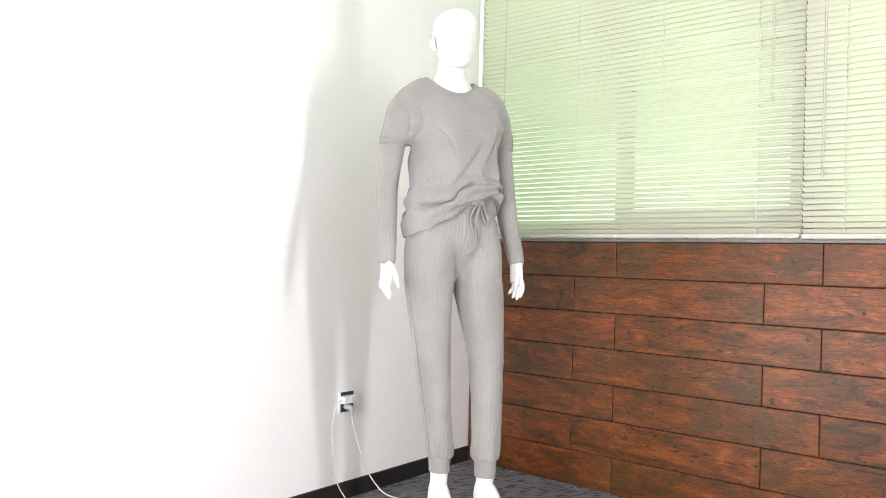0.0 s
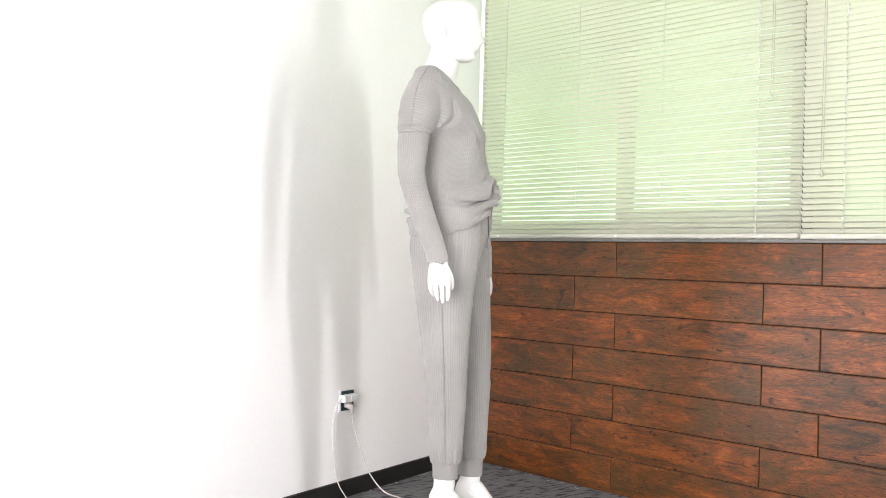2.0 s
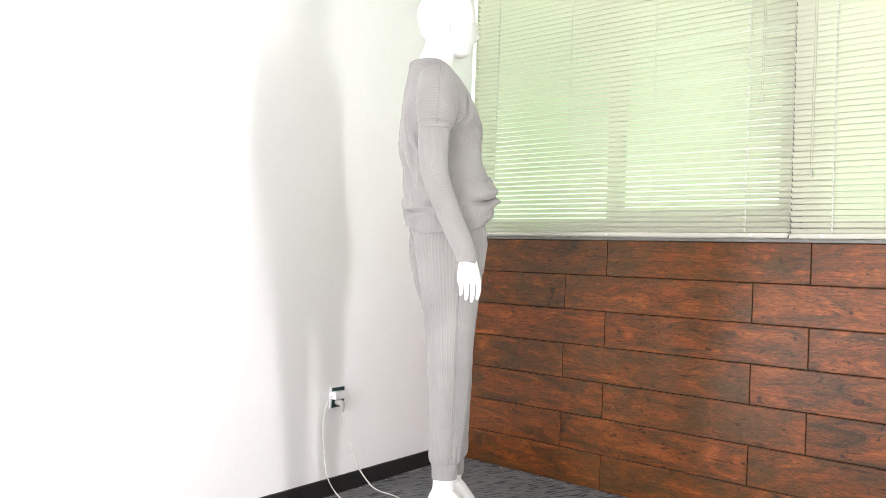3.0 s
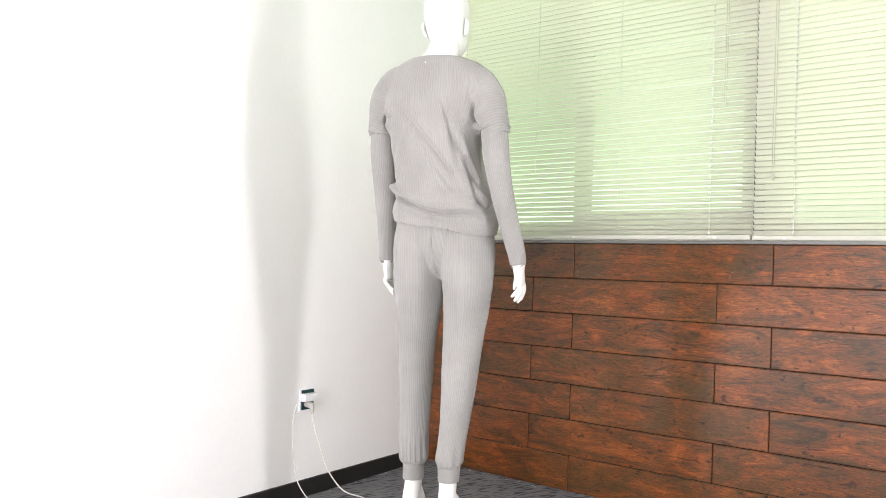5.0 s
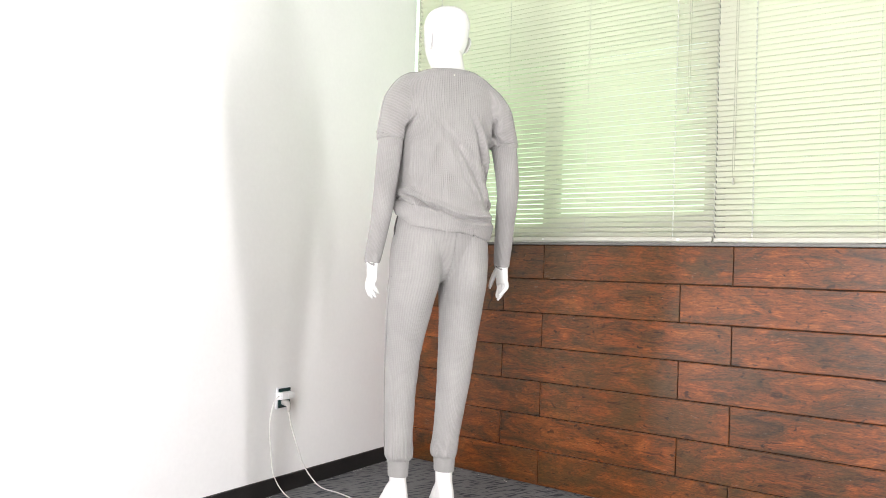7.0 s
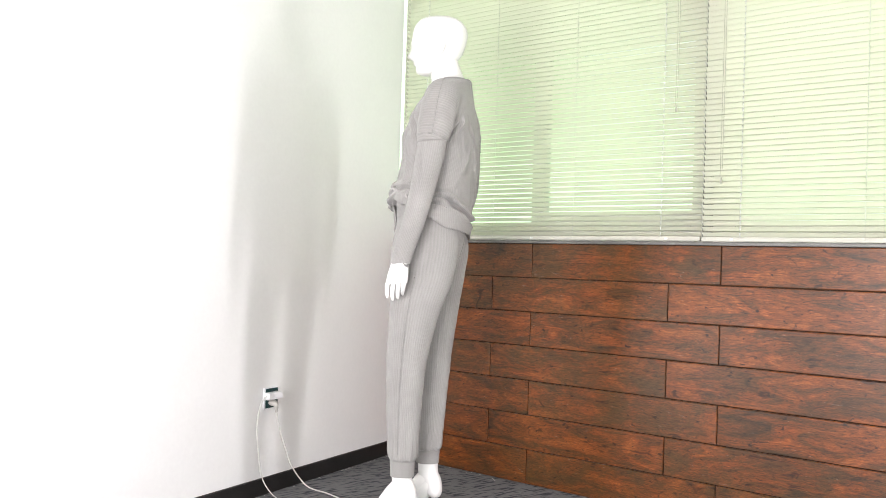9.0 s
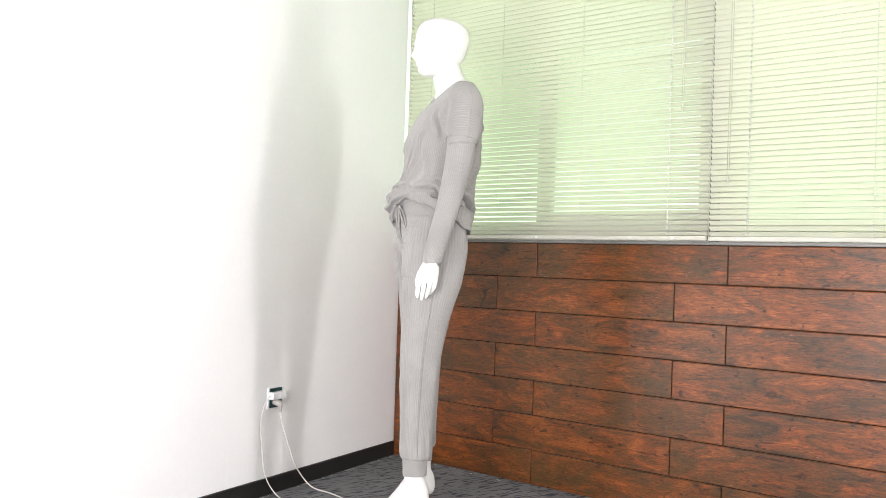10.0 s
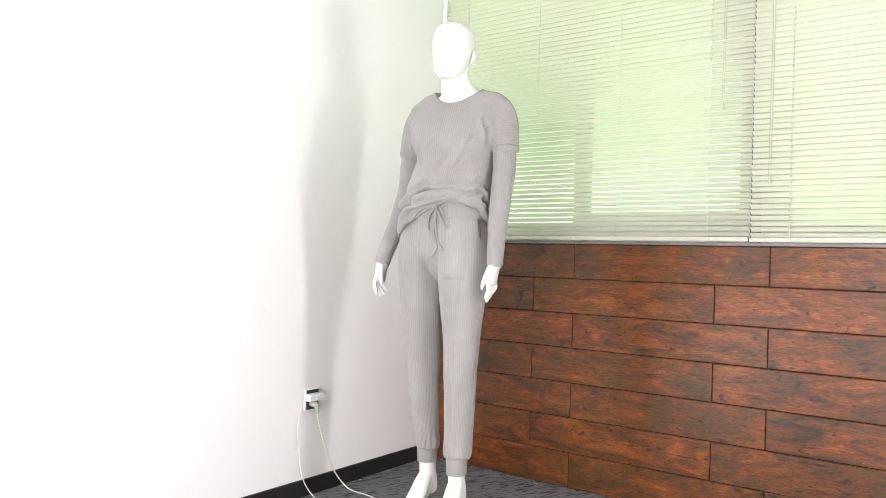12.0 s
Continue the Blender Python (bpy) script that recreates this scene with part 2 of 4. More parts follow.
def box(bm, x0, x1, y0, y1, z0, z1, bevel=0.0, m=None):
    made = bmesh.ops.create_cube(bm, size=1.0)["verts"]
    for v in made:
        v.co = Vector(((x0 + x1) / 2 + v.co.x * (x1 - x0), (y0 + y1) / 2 + v.co.y * (y1 - y0), (z0 + z1) / 2 + v.co.z * (z1 - z0)))
    if bevel:
        edges = list({e for v in made for e in v.link_edges})
        made = list({v for f in bmesh.ops.bevel(bm, geom=edges, offset=bevel, segments=2, affect="EDGES")["faces"] for v in f.verts} | {v for v in made if v.is_valid})
    if m is not None:
        bmesh.ops.transform(bm, matrix=m, verts=[v for v in made if v.is_valid])
    return bm


def structure(name, bm, material, label="", category=""):
    return tagged(new(name, finish(name, bm, material)), label, category, kind="structure")


def smooth_rows(rows, steps):
    """Catmull-Rom through rows of equal length."""
    a = [np.array(r, float) for r in rows]
    out = []
    for i in range(len(a) - 1):
        p0, p1, p2, p3 = a[max(i - 1, 0)], a[i], a[i + 1], a[min(i + 2, len(a) - 1)]
        for k in range(steps):
            t = k / steps
            out.append(0.5 * (2 * p1 + (p2 - p0) * t + (2 * p0 - 5 * p1 + 4 * p2 - p3) * t * t + (3 * p1 - p0 - 3 * p2 + p3) * t ** 3))
    out.append(a[-1])
    return out


def skin(bm, rings, ribs=1, caps=(True, True)):
    """Joins rings of equal count into a tube with a uv map: u counts ribs round it, v is metres along it."""
    uv = bm.loops.layers.uv.verify()
    n = len(rings[0])
    made = [[bm.verts.new(p) for p in ring] for ring in rings]
    along = [0.0]
    for a, b in zip(rings, rings[1:]):
        along.append(along[-1] + sum((Vector(q) - Vector(p)).length for p, q in zip(a, b)) / n)
    for i in range(len(made) - 1):
        for j in range(n):
            k = (j + 1) % n
            f = bm.faces.new((made[i][j], made[i][k], made[i + 1][k], made[i + 1][j]))
            for loop, (u, v) in zip(f.loops, ((j, i), (j + 1, i), (j + 1, i + 1), (j, i + 1))):
                loop[uv].uv = (u / n * ribs, along[v]) if ribs > 0 else (along[v] / 0.0075, u / n * 0.4)
    if caps[0]:
        bm.faces.new(list(reversed(made[0])))
    if caps[1]:
        bm.faces.new(made[-1])
    return bm


def ring_flat(cx, cy, z, rx, ry, n, power=2.0):
    pts = []
    for j in range(n):
        a = 2 * math.pi * j / n
        c, s = math.cos(a), math.sin(a)
        pts.append(Vector((cx + rx * math.copysign(abs(c) ** (2 / power), c), cy + ry * math.copysign(abs(s) ** (2 / power), s), z)))
    return pts


def limb(bm, rows, n=28, steps=5, ribs=30, caps=(True, True), folds=0.0, seed=0.0):
    """A tube along rows of x, y, z, width, depth; the depth lies along y as far as the path allows."""
    path = smooth_rows(rows, steps)
    rings = []
    for i, r in enumerate(path):
        c = Vector(r[:3])
        t = (Vector(path[min(i + 1, len(path) - 1)][:3]) - Vector(path[max(i - 1, 0)][:3])).normalized()
        b = (Vector((0, 1, 0)) - t * t.y).normalized()
        a = b.cross(t)
        ring = []
        for j in range(n):
            w = 2 * math.pi * j / n
            d = a * math.cos(w) * r[3] + b * math.sin(w) * r[4]
            swell = 1 + folds * noise.noise(Vector((math.cos(w) * 1.2 + seed, math.sin(w) * 1.2, c.z * 14)))
            ring.append(c + d * swell)
        rings.append(ring)
    return skin(bm, rings, ribs, caps)


def cord_tube(bm, points, radius, steps=6, n=8):
    return limb(bm, [(*p, radius, radius) for p in points], n, steps, 1)


# ---- the room ----
SILL = 1.05

bm = bmesh.new()
box(bm, -0.4, 3.6, -4.9, 0.3, -0.12, 0.0)
structure("floor", bm, CARPET, "grey carpet with short dark slate streaks", "floor")

bm = bmesh.new()
box(bm, -0.4, 3.6, -4.9, 0.3, 2.8, 2.95)
structure("ceiling", bm, CEILING_WHITE, "plain white ceiling", "ceiling")

# the low gap in this wall is added for the sheen lamp
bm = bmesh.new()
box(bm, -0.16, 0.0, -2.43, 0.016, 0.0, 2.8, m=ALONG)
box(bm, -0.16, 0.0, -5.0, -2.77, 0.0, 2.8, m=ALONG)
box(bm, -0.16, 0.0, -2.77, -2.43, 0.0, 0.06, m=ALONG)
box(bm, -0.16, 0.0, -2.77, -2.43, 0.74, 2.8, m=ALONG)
structure("wall_west", bm, WALL_WHITE, "smooth white painted wall with a small low opening added for a lamp", "wall")

bm = bmesh.new()
box(bm, 0.03, 3.37, 0.009, 0.22, 0.0, SILL)
wall_north = structure("wall_north", bm, GROUT, "window wall with a dado of brown timber-look tiles", "wall")

bm = bmesh.new()
box(bm, -0.4, 3.37, 0.06, 0.22, 2.5, 2.8)
box(bm, -0.4, 0.0, 0.06, 0.22, 0.0, SILL)
box(bm, 3.25, 3.37, 0.06, 0.22, SILL, 2.5)
structure("wall_north_upper", bm, WALL_WHITE, "white wall above and beside the windows", "wall")

# the opening is added so the side light can enter
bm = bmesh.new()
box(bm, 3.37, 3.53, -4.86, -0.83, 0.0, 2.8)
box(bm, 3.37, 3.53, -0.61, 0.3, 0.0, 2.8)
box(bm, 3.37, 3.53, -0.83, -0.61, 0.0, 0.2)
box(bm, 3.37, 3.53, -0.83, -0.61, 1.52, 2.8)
structure("wall_east", bm, WALL_WHITE, "white wall with a narrow opening added for the side light", "wall")

# unseen wall, its wide opening made to hold the fill light
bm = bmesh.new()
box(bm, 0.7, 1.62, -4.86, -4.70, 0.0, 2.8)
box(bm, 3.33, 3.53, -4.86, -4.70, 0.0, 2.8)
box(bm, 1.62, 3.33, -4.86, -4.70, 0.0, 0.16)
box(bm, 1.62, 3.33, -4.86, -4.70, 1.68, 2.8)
structure("wall_south", bm, WALL_WHITE, "white wall with a wide opening added for the fill light", "wall")

bm = bmesh.new()
box(bm, 0.0, 0.012, -4.75, -0.003, 0.0, 0.068, 0.002, m=ALONG)
structure("baseboard", bm, SKIRT_BLACK, "low black skirting board along the white wall", "skirting")

bm = bmesh.new()
box(bm, 0.032, 3.37, -0.004, 0.058, SILL + 0.001, SILL + 0.013, 0.002)
structure("window_sill", bm, ALU, "thin grey metal sill over the tiles", "sill")


# windows behind the blinds
def window_unit(name, x0, x1, post, bars, low):
    bm = bmesh.new()
    unit = structure(name, box(bm, x0, x1, 0.145, 0.205, SILL + 0.015, 1.10, 0.004), FRAME, "office window with painted metal frame", "window")
    for kx0, kx1, kz0, kz1 in [(x0, x0 + post, 1.10, 2.5), (x1 - 0.07, x1, 1.10, 2.5), (x0 + post, bars[0][0], 1.10, low), (bars[0][0], x1 - 0.07, 1.10, 1.185), (x0 + post, x1 - 0.07, 2.42, 2.5)]:
        bm = bmesh.new()
        part("window_frame", box(bm, kx0, kx1, 0.150, 0.200, kz0, kz1, 0.004), FRAME, unit)
    edges = [x0 + post] + [e for b in bars for e in b] + [x1 - 0.07]
    for b0, b1 in bars:
        bm = bmesh.new()
        part("mullion", box(bm, b0, b1, 0.150, 0.200, 1.185, 2.42, 0.004), FRAME, unit)
    for p0, p1, z0 in zip(edges[::2], edges[1::2], (low, 1.185)):
        bm = bmesh.new()
        pane = part("pane", box(bm, p0, p1, 0.172, 0.178, z0, 2.42), GLASS, unit)
        pane.visible_shadow = False
    return unit


window_unit("window_1", -0.066, 1.585, 0.105, [(0.735, 0.805)], 1.14)
window_unit("window_2", 1.587, 3.25, 0.115, [(2.42, 2.49)], 1.15)

# dark strip added behind the slit between the blinds to give its shade
bm = bmesh.new()
box(bm, 1.600, 1.629, 0.066, 0.098, SILL + 0.014, 2.5)
structure("trim", bm, ALU, "dark strip added for the shaded slit between the two blinds", "trim")

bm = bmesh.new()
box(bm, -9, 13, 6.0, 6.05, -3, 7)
structure("backdrop", bm, GARDEN, "glowing sheet for the bright green garden beyond the window", "backdrop")


def fused(name, bm, voxel, rounds, material, around, rib_at, shift):
    """Melts overlapping closed tubes into one cloth surface, creases it by shift(place) and lays ribs by rib_at(place)."""
    rough = new(name + "_rough", finish(name, bm, material))
    melt = rough.modifiers.new("melt", "REMESH")
    melt.mode, melt.voxel_size, melt.use_smooth_shade = "VOXEL", voxel, True
    ease = rough.modifiers.new("ease", "SMOOTH")
    ease.factor, ease.iterations = 0.5, rounds
    me = bpy.data.meshes.new_from_object(rough.evaluated_get(bpy.context.evaluated_depsgraph_get()))
    bpy.data.objects.remove(rough)
    me.name = name
    moved = [v.co + v.normal * shift(v.co, v.normal) for v in me.vertices]
    for v, p in zip(me.vertices, moved):
        v.co = p
    places = [(rib_at(p), p.z) for p in moved]
    layer = me.uv_layers.new(name="ribs")
    for poly in me.polygons:
        us = [places[i][0] for i in poly.vertices]
        for k, u in zip(poly.loop_indices, us):
            v = places[me.loops[k].vertex_index][1]
            layer.data[k].uv = (u + around if max(us) - u > around / 2 else u, v)
    for p in me.polygons:
        p.use_smooth = True
    me.materials.clear()
    me.materials.append(material)
    return me


def row_at(rows, z):
    """The row of x, y, z, width, depth at height z; rows may rise or fall."""
    rows = sorted(rows, key=lambda r: r[2])
    if z <= rows[0][2]:
        return rows[0]
    for a, b in zip(rows, rows[1:]):
        if z <= b[2]:
            t = (z - a[2]) / (b[2] - a[2])
            return [p + (q - p) * t for p, q in zip(a, b)]
    return rows[-1]


def turn_round(p, row, ribs):
    """How many ribs round the ellipse of that row the place lies."""
    return math.atan2((p.y - row[1]) / row[4], (p.x - row[0]) / row[3]) / (2 * math.pi) * ribs

# ---- venetian blinds ----
PITCH = 0.0213


def slat_mesh(width, tilt):
    """A shallow curved metal slat, inner edge raised by tilt degrees."""
    bm = bmesh.new()
    lines = []
    for k in range(5):
        s = (k - 2) / 2
        y, z = s * 0.0125, 0.0016 * (1 - s * s)
        a = radians(-tilt)
        lines.append((y * math.cos(a) - z * math.sin(a), y * math.sin(a) + z * math.cos(a)))
    vs = [[bm.verts.new((x, y, z)) for y, z in lines] for x in (0.0, width)]
    low = [[bm.verts.new((x, y, z - 0.0004)) for y, z in lines] for x in (0.0, width)]
    for k in range(4):
        bm.faces.new((vs[0][k], vs[1][k], vs[1][k + 1], vs[0][k + 1]))
        bm.faces.new((low[0][k], low[0][k + 1], low[1][k + 1], low[1][k]))
    for k in (0, 4):
        bm.faces.new((vs[0][k], low[0][k], low[1][k], vs[1][k]))
    return finish("slat", bm, SLAT, True)


def venetian_blind(x0, width, tilt, cords, rail_z, label):
    blind = tagged(new("venetian_blind"), label, "blind", "window blinds")
    blind.location = (x0, 0.033, 0)
    bm = bmesh.new()
    part("bottom_rail", box(bm, 0.0, width, -0.011, 0.011, rail_z, rail_z + 0.017, 0.003), RAIL, blind)
    bm = bmesh.new()
    part("head_rail", box(bm, 0.0, width, -0.013, 0.013, 2.475, 2.5, 0.002), RAIL, blind)
    for x in (0.12, width / 2, width - 0.14):
        bm = bmesh.new()
        part("rail_button", box(bm, x - 0.007, x + 0.007, -0.0125, -0.0105, rail_z + 0.004, rail_z + 0.012, 0.0008), CORD, blind)
    rng = random.Random(int(x0 * 100) + 5)
    shapes = [slat_mesh(width, tilt + d) for d in (-0.9, -0.3, 0, 0.3, 0.6)]
    count = int((2.47 - rail_z - 0.02) / PITCH)
    for i in range(count):
        z = rail_z + 0.026 + i * PITCH
        ob = new("slat", shapes[rng.choice((0, 1, 1, 2, 2, 2, 3, 3, 4))])
        ob.parent = blind
        ob.location = (rng.uniform(-0.0015, 0.0015), rng.uniform(-0.0006, 0.0006), z + rng.uniform(-0.0003, 0.0003))
        ob.rotation_euler = (0, radians(rng.uniform(-0.03, 0.03)), 0)
    for x in cords:
        bm = bmesh.new()
        if x > 0:
            # white dashes, one per slat: daylight through the cord holes, made as solid bits
            for i in range(count):
                z = rail_z + 0.026 + i * PITCH
                box(bm, x - 0.0026, x + 0.0026, -0.0150, -0.0140, z - 0.0065, z + 0.0070, 0.0004)
            cord_tube(bm, [(x, 0.0145, rail_z + 0.01), (x + 0.001, 0.0145, 1.7), (x, 0.0145, 2.48)], 0.0012, 3, 6)
            cord_tube(bm, [(x, -0.0125, rail_z + 0.01), (x + 0.001, -0.0125, 1.7), (x, -0.0125, 2.48)], 0.0009, 3, 6)
        else:
            for y in (-0.0145, 0.0145):
                cord_tube(bm, [(-x, y, rail_z + 0.01), (0.001 - x, y, 1.7), (-x, y, 2.48)], 0.0009, 3, 6)
        part("ladder_cord", bm, CORD, blind, smooth=True)
    return blind


left_blind = venetian_blind(0.047, 1.562, 35.6, (0.145, -0.570, -0.993, 1.400), SILL + 0.0185, "cream venetian blind with half-open slats above the tile dado")
right_blind = venetian_blind(1.615, 1.60, 47.5, (0.153, -0.59, -1.0, 1.45), SILL + 0.0165, "cream venetian blind with nearly closed slats beside the first")


def pull_cord(blind, x, z_end):
    bm = bmesh.new()
    for k, dx in enumerate((0.0, 0.008)):
        cord_tube(bm, [(x + dx, -0.022, 2.47), (x + dx + 0.002, -0.024, 1.9), (x + dx - 0.001, -0.023, z_end + 0.03 * k)], 0.0009, 4, 6)
    part("pull_cord", bm, RAIL, blind, smooth=True)
    bm = bmesh.new()
    limb(bm, [(x + 0.004, -0.024, z_end, 0.002, 0.002), (x + 0.004, -0.024, z_end - 0.01, 0.004, 0.004), (x + 0.004, -0.024, z_end - 0.025, 0.0045, 0.0045)], 10, 3, 1)
    part("cord_tassel", bm, RAIL, blind, smooth=True)


pull_cord(right_blind, 0.075, 1.31)
pull_cord(left_blind, 1.453, 1.60)
bm = bmesh.new()
part("side_channel", box(bm, -0.004, -0.002, -0.013, 0.013, SILL + 0.0185, 2.475, 0.0005), RAIL, left_blind)


# ---- socket, charger and cables on the white wall (wall frame: -y along it) ----
def on_wall(name, label, category):
    ob = tagged(new(name), label, category)
    ob.matrix_world = ALONG
    return ob


socket = on_wall("wall_socket", "white framed wall socket with a dark teal face", "socket")
bm = bmesh.new()
part("surround", box(bm, 0.0, 0.007, -0.964, -0.878, 0.342, 0.428, 0.002), PLASTIC_WHITE, socket)
bm = bmesh.new()
part("face_plate", box(bm, 0.007, 0.0105, -0.956, -0.882, 0.346, 0.424, 0.001), PLASTIC_GREEN, socket, "dark teal face plate")
charger = on_wall("usb_charger", "white block charger plugged into the wall socket", "charger")
bm = bmesh.new()
part("body", box(bm, 0.0108, 0.042, -0.974, -0.890, 0.383, 0.411, 0.003), PLASTIC_WHITE, charger)
bm = bmesh.new()
part("end_cap", box(bm, 0.042, 0.0445, -0.936, -0.894, 0.386, 0.408, 0.001), PLASTIC_WHITE, charger)
bm = bmesh.new()
cord_tube(bm, [(0.028, -0.970, 0.398), (0.029, -0.990, 0.393), (0.030, -1.014, 0.360), (0.029, -1.028, 0.290), (0.030, -1.016, 0.190),
               (0.034, -1.000, 0.095), (0.062, -0.985, 0.035), (0.12, -0.99, 0.006), (0.22, -1.02, 0.004), (0.36, -1.12, 0.004), (0.55, -1.33, 0.004)], 0.002)
part("lead", bm, CABLE, charger, "thin white charging lead", True)
plug = on_wall("power_plug", "grey mains plug with a white lead to the floor", "plug")
bm = bmesh.new()
limb(bm, [(0.0108, -0.926, 0.368, 0.012, 0.016), (0.024, -0.926, 0.367, 0.013, 0.017), (0.034, -0.925, 0.362, 0.011, 0.013), (0.038, -0.924, 0.350, 0.008, 0.009), (0.038, -0.923, 0.330, 0.0045, 0.005)], 14, 4, 1)
part("body", bm, PLASTIC_GREY, plug, smooth=True)
bm = bmesh.new()
cord_tube(bm, [(0.038, -0.923, 0.334), (0.038, -0.902, 0.270), (0.042, -0.860, 0.175), (0.046, -0.820, 0.095), (0.075, -0.785, 0.030),
               (0.115, -0.775, 0.005), (0.22, -0.80, 0.0045), (0.38, -0.88, 0.0045), (0.6, -1.06, 0.0045)], 0.0027)
part("lead", bm, CABLE, plug, "white mains lead", True)

# crumbs of plaster on the carpet by the tiles and the skirting
bm = bmesh.new()
rng = random.Random(8)
spots = [(0.70, -0.035), (0.715, -0.045), (0.69, -0.03), (0.33, -0.02)] + [(0.05 + 0.195 * s, -s) for s in [rng.uniform(0.02, 1.5) for _ in range(34)]] + [(rng.uniform(0.1, 2.4), -rng.uniform(0.004, 0.03)) for _ in range(16)]
for x, y in spots:
    r = rng.uniform(0.001, 0.003)
    made = bmesh.ops.create_icosphere(bm, subdivisions=1, radius=r)["verts"]
    for v in made:
        v.co = Vector((v.co.x * rng.uniform(0.7, 1.5) + x + rng.uniform(0, 0.006), v.co.y * rng.uniform(0.7, 1.5) + y, v.co.z * 0.6 + r * 0.5))
tagged(new("plaster_crumbs", finish("plaster_crumbs", bm, CRUMB)), "small pale plaster crumbs along the carpet edge", "debris", kind="stuff")

# ---- mannequin: local frame on the turning axis, facing -y ----
bm = bmesh.new()
rings = []
for k in range(4):
    z, r = ((0.0, 0.185), (0.004, 0.19), (0.022, 0.19), (0.026, 0.186))[k]
    rings.append(ring_flat(0, 0, z, r, r, 48))
skin(bm, rings)
turntable = tagged(new("turntable", finish("turntable", bm, TURN_METAL)), "low round grey turntable under the mannequin", "turntable")


def head(bm):
    rows = smooth_rows([(-0.052, 0.082, 1.628, 0.016, 0.014), (-0.052, 0.094, 1.636, 0.034, 0.040), (-0.052, 0.108, 1.660, 0.052, 0.066), (-0.050, 0.121, 1.695, 0.064, 0.088),
                        (-0.049, 0.128, 1.735, 0.070, 0.098), (-0.048, 0.132, 1.775, 0.072, 0.100), (-0.048, 0.130, 1.810, 0.064, 0.087), (-0.048, 0.127, 1.832, 0.043, 0.058), (-0.048, 0.125, 1.843, 0.008, 0.01)], 6)
    rings = []
    for cx, cy, z, rx, ry in rows:
        ring = ring_flat(cx, cy, z, max(rx, 0.004), max(ry, 0.004), 48, 2.15)
        for p in ring:
            if p.y < cy:
                dx = p.x - cx
                def hill(x, zz, wx, wz):
                    return math.exp(-((dx - x) / wx) ** 2 - ((z - zz) / wz) ** 2)
                p.y += -0.017 * hill(0, 1.697, 0.009, 0.013) - 0.008 * hill(0, 1.715, 0.008, 0.022) - 0.004 * hill(0, 1.744, 0.035, 0.010)
                p.y += 0.007 * hill(0.027, 1.727, 0.014, 0.010) + 0.007 * hill(-0.027, 1.727, 0.014, 0.010)
                p.y += -0.006 * hill(0, 1.668, 0.016, 0.006) + 0.004 * hill(0, 1.658, 0.018, 0.004) - 0.006 * hill(0, 1.642, 0.015, 0.009)
        rings.append(ring)
    skin(bm, rings)
    for s in (-1, 1):
        limb(bm, [(-0.050 + s * 0.066, 0.140, 1.688, 0.004, 0.006), (-0.050 + s * 0.073, 0.145, 1.700, 0.006, 0.012), (-0.050 + s * 0.077, 0.150, 1.722, 0.006, 0.017), (-0.050 + s * 0.074, 0.150, 1.738, 0.004, 0.008)], 12, 3)
    limb(bm, [(-0.042, 0.172, 1.50, 0.105, 0.070), (-0.042, 0.172, 1.548, 0.090, 0.064), (-0.043, 0.171, 1.580, 0.082, 0.061), (-0.046, 0.162, 1.608, 0.058, 0.058), (-0.050, 0.150, 1.65, 0.048, 0.054), (-0.050, 0.142, 1.69, 0.046, 0.052)], 32, 5)


def one_hand(bm, wrist, knuckle, side):
    """Palm plane along y and z, thumb to the front, fingers lightly curled towards the body (side is +1 or -1 outward)."""
    w, k = Vector(wrist), Vector(knuckle)
    limb(bm, [(*(w + Vector((0, 0.012, 0.035))), 0.020, 0.026), (*w, 0.0215, 0.0275), (*(w * 0.5 + k * 0.5), 0.016, 0.034), (*k, 0.013, 0.037), (*(k + Vector((0, 0, -0.008))), 0.010, 0.034)], 20, 4)
    for i, (dy, length, curl) in enumerate(((-0.028, 0.062, 0.004), (-0.0095, 0.070, 0.010), (0.0095, 0.064, 0.016), (0.027, 0.050, 0.022))):
        b = k + Vector((0, dy, 0.004))
        drift = (k - w).y * 0.5
        limb(bm, [(*b, 0.0090, 0.0088), (*(b + Vector((side * 0.005, drift * 0.5 + dy * 0.02, -length * 0.42))), 0.0078, 0.0078),
                  (*(b + Vector((-side * curl * 0.5, drift - dy * 0.08, -length * 0.82))), 0.0068, 0.0068), (*(b + Vector((-side * curl, drift - dy * 0.14, -length))), 0.0036, 0.0036)], 12, 4)
    t = w * 0.75 + k * 0.25
    limb(bm, [(*(t + Vector((-side * 0.004, -0.014, 0.006))), 0.012, 0.013), (*(t + Vector((-side * 0.014, -0.034, -0.028))), 0.0095, 0.0095),
              (*(t + Vector((-side * 0.022, -0.040, -0.056))), 0.0078, 0.0078), (*(t + Vector((-side * 0.026, -0.040, -0.074))), 0.0036, 0.0036)], 12, 4)


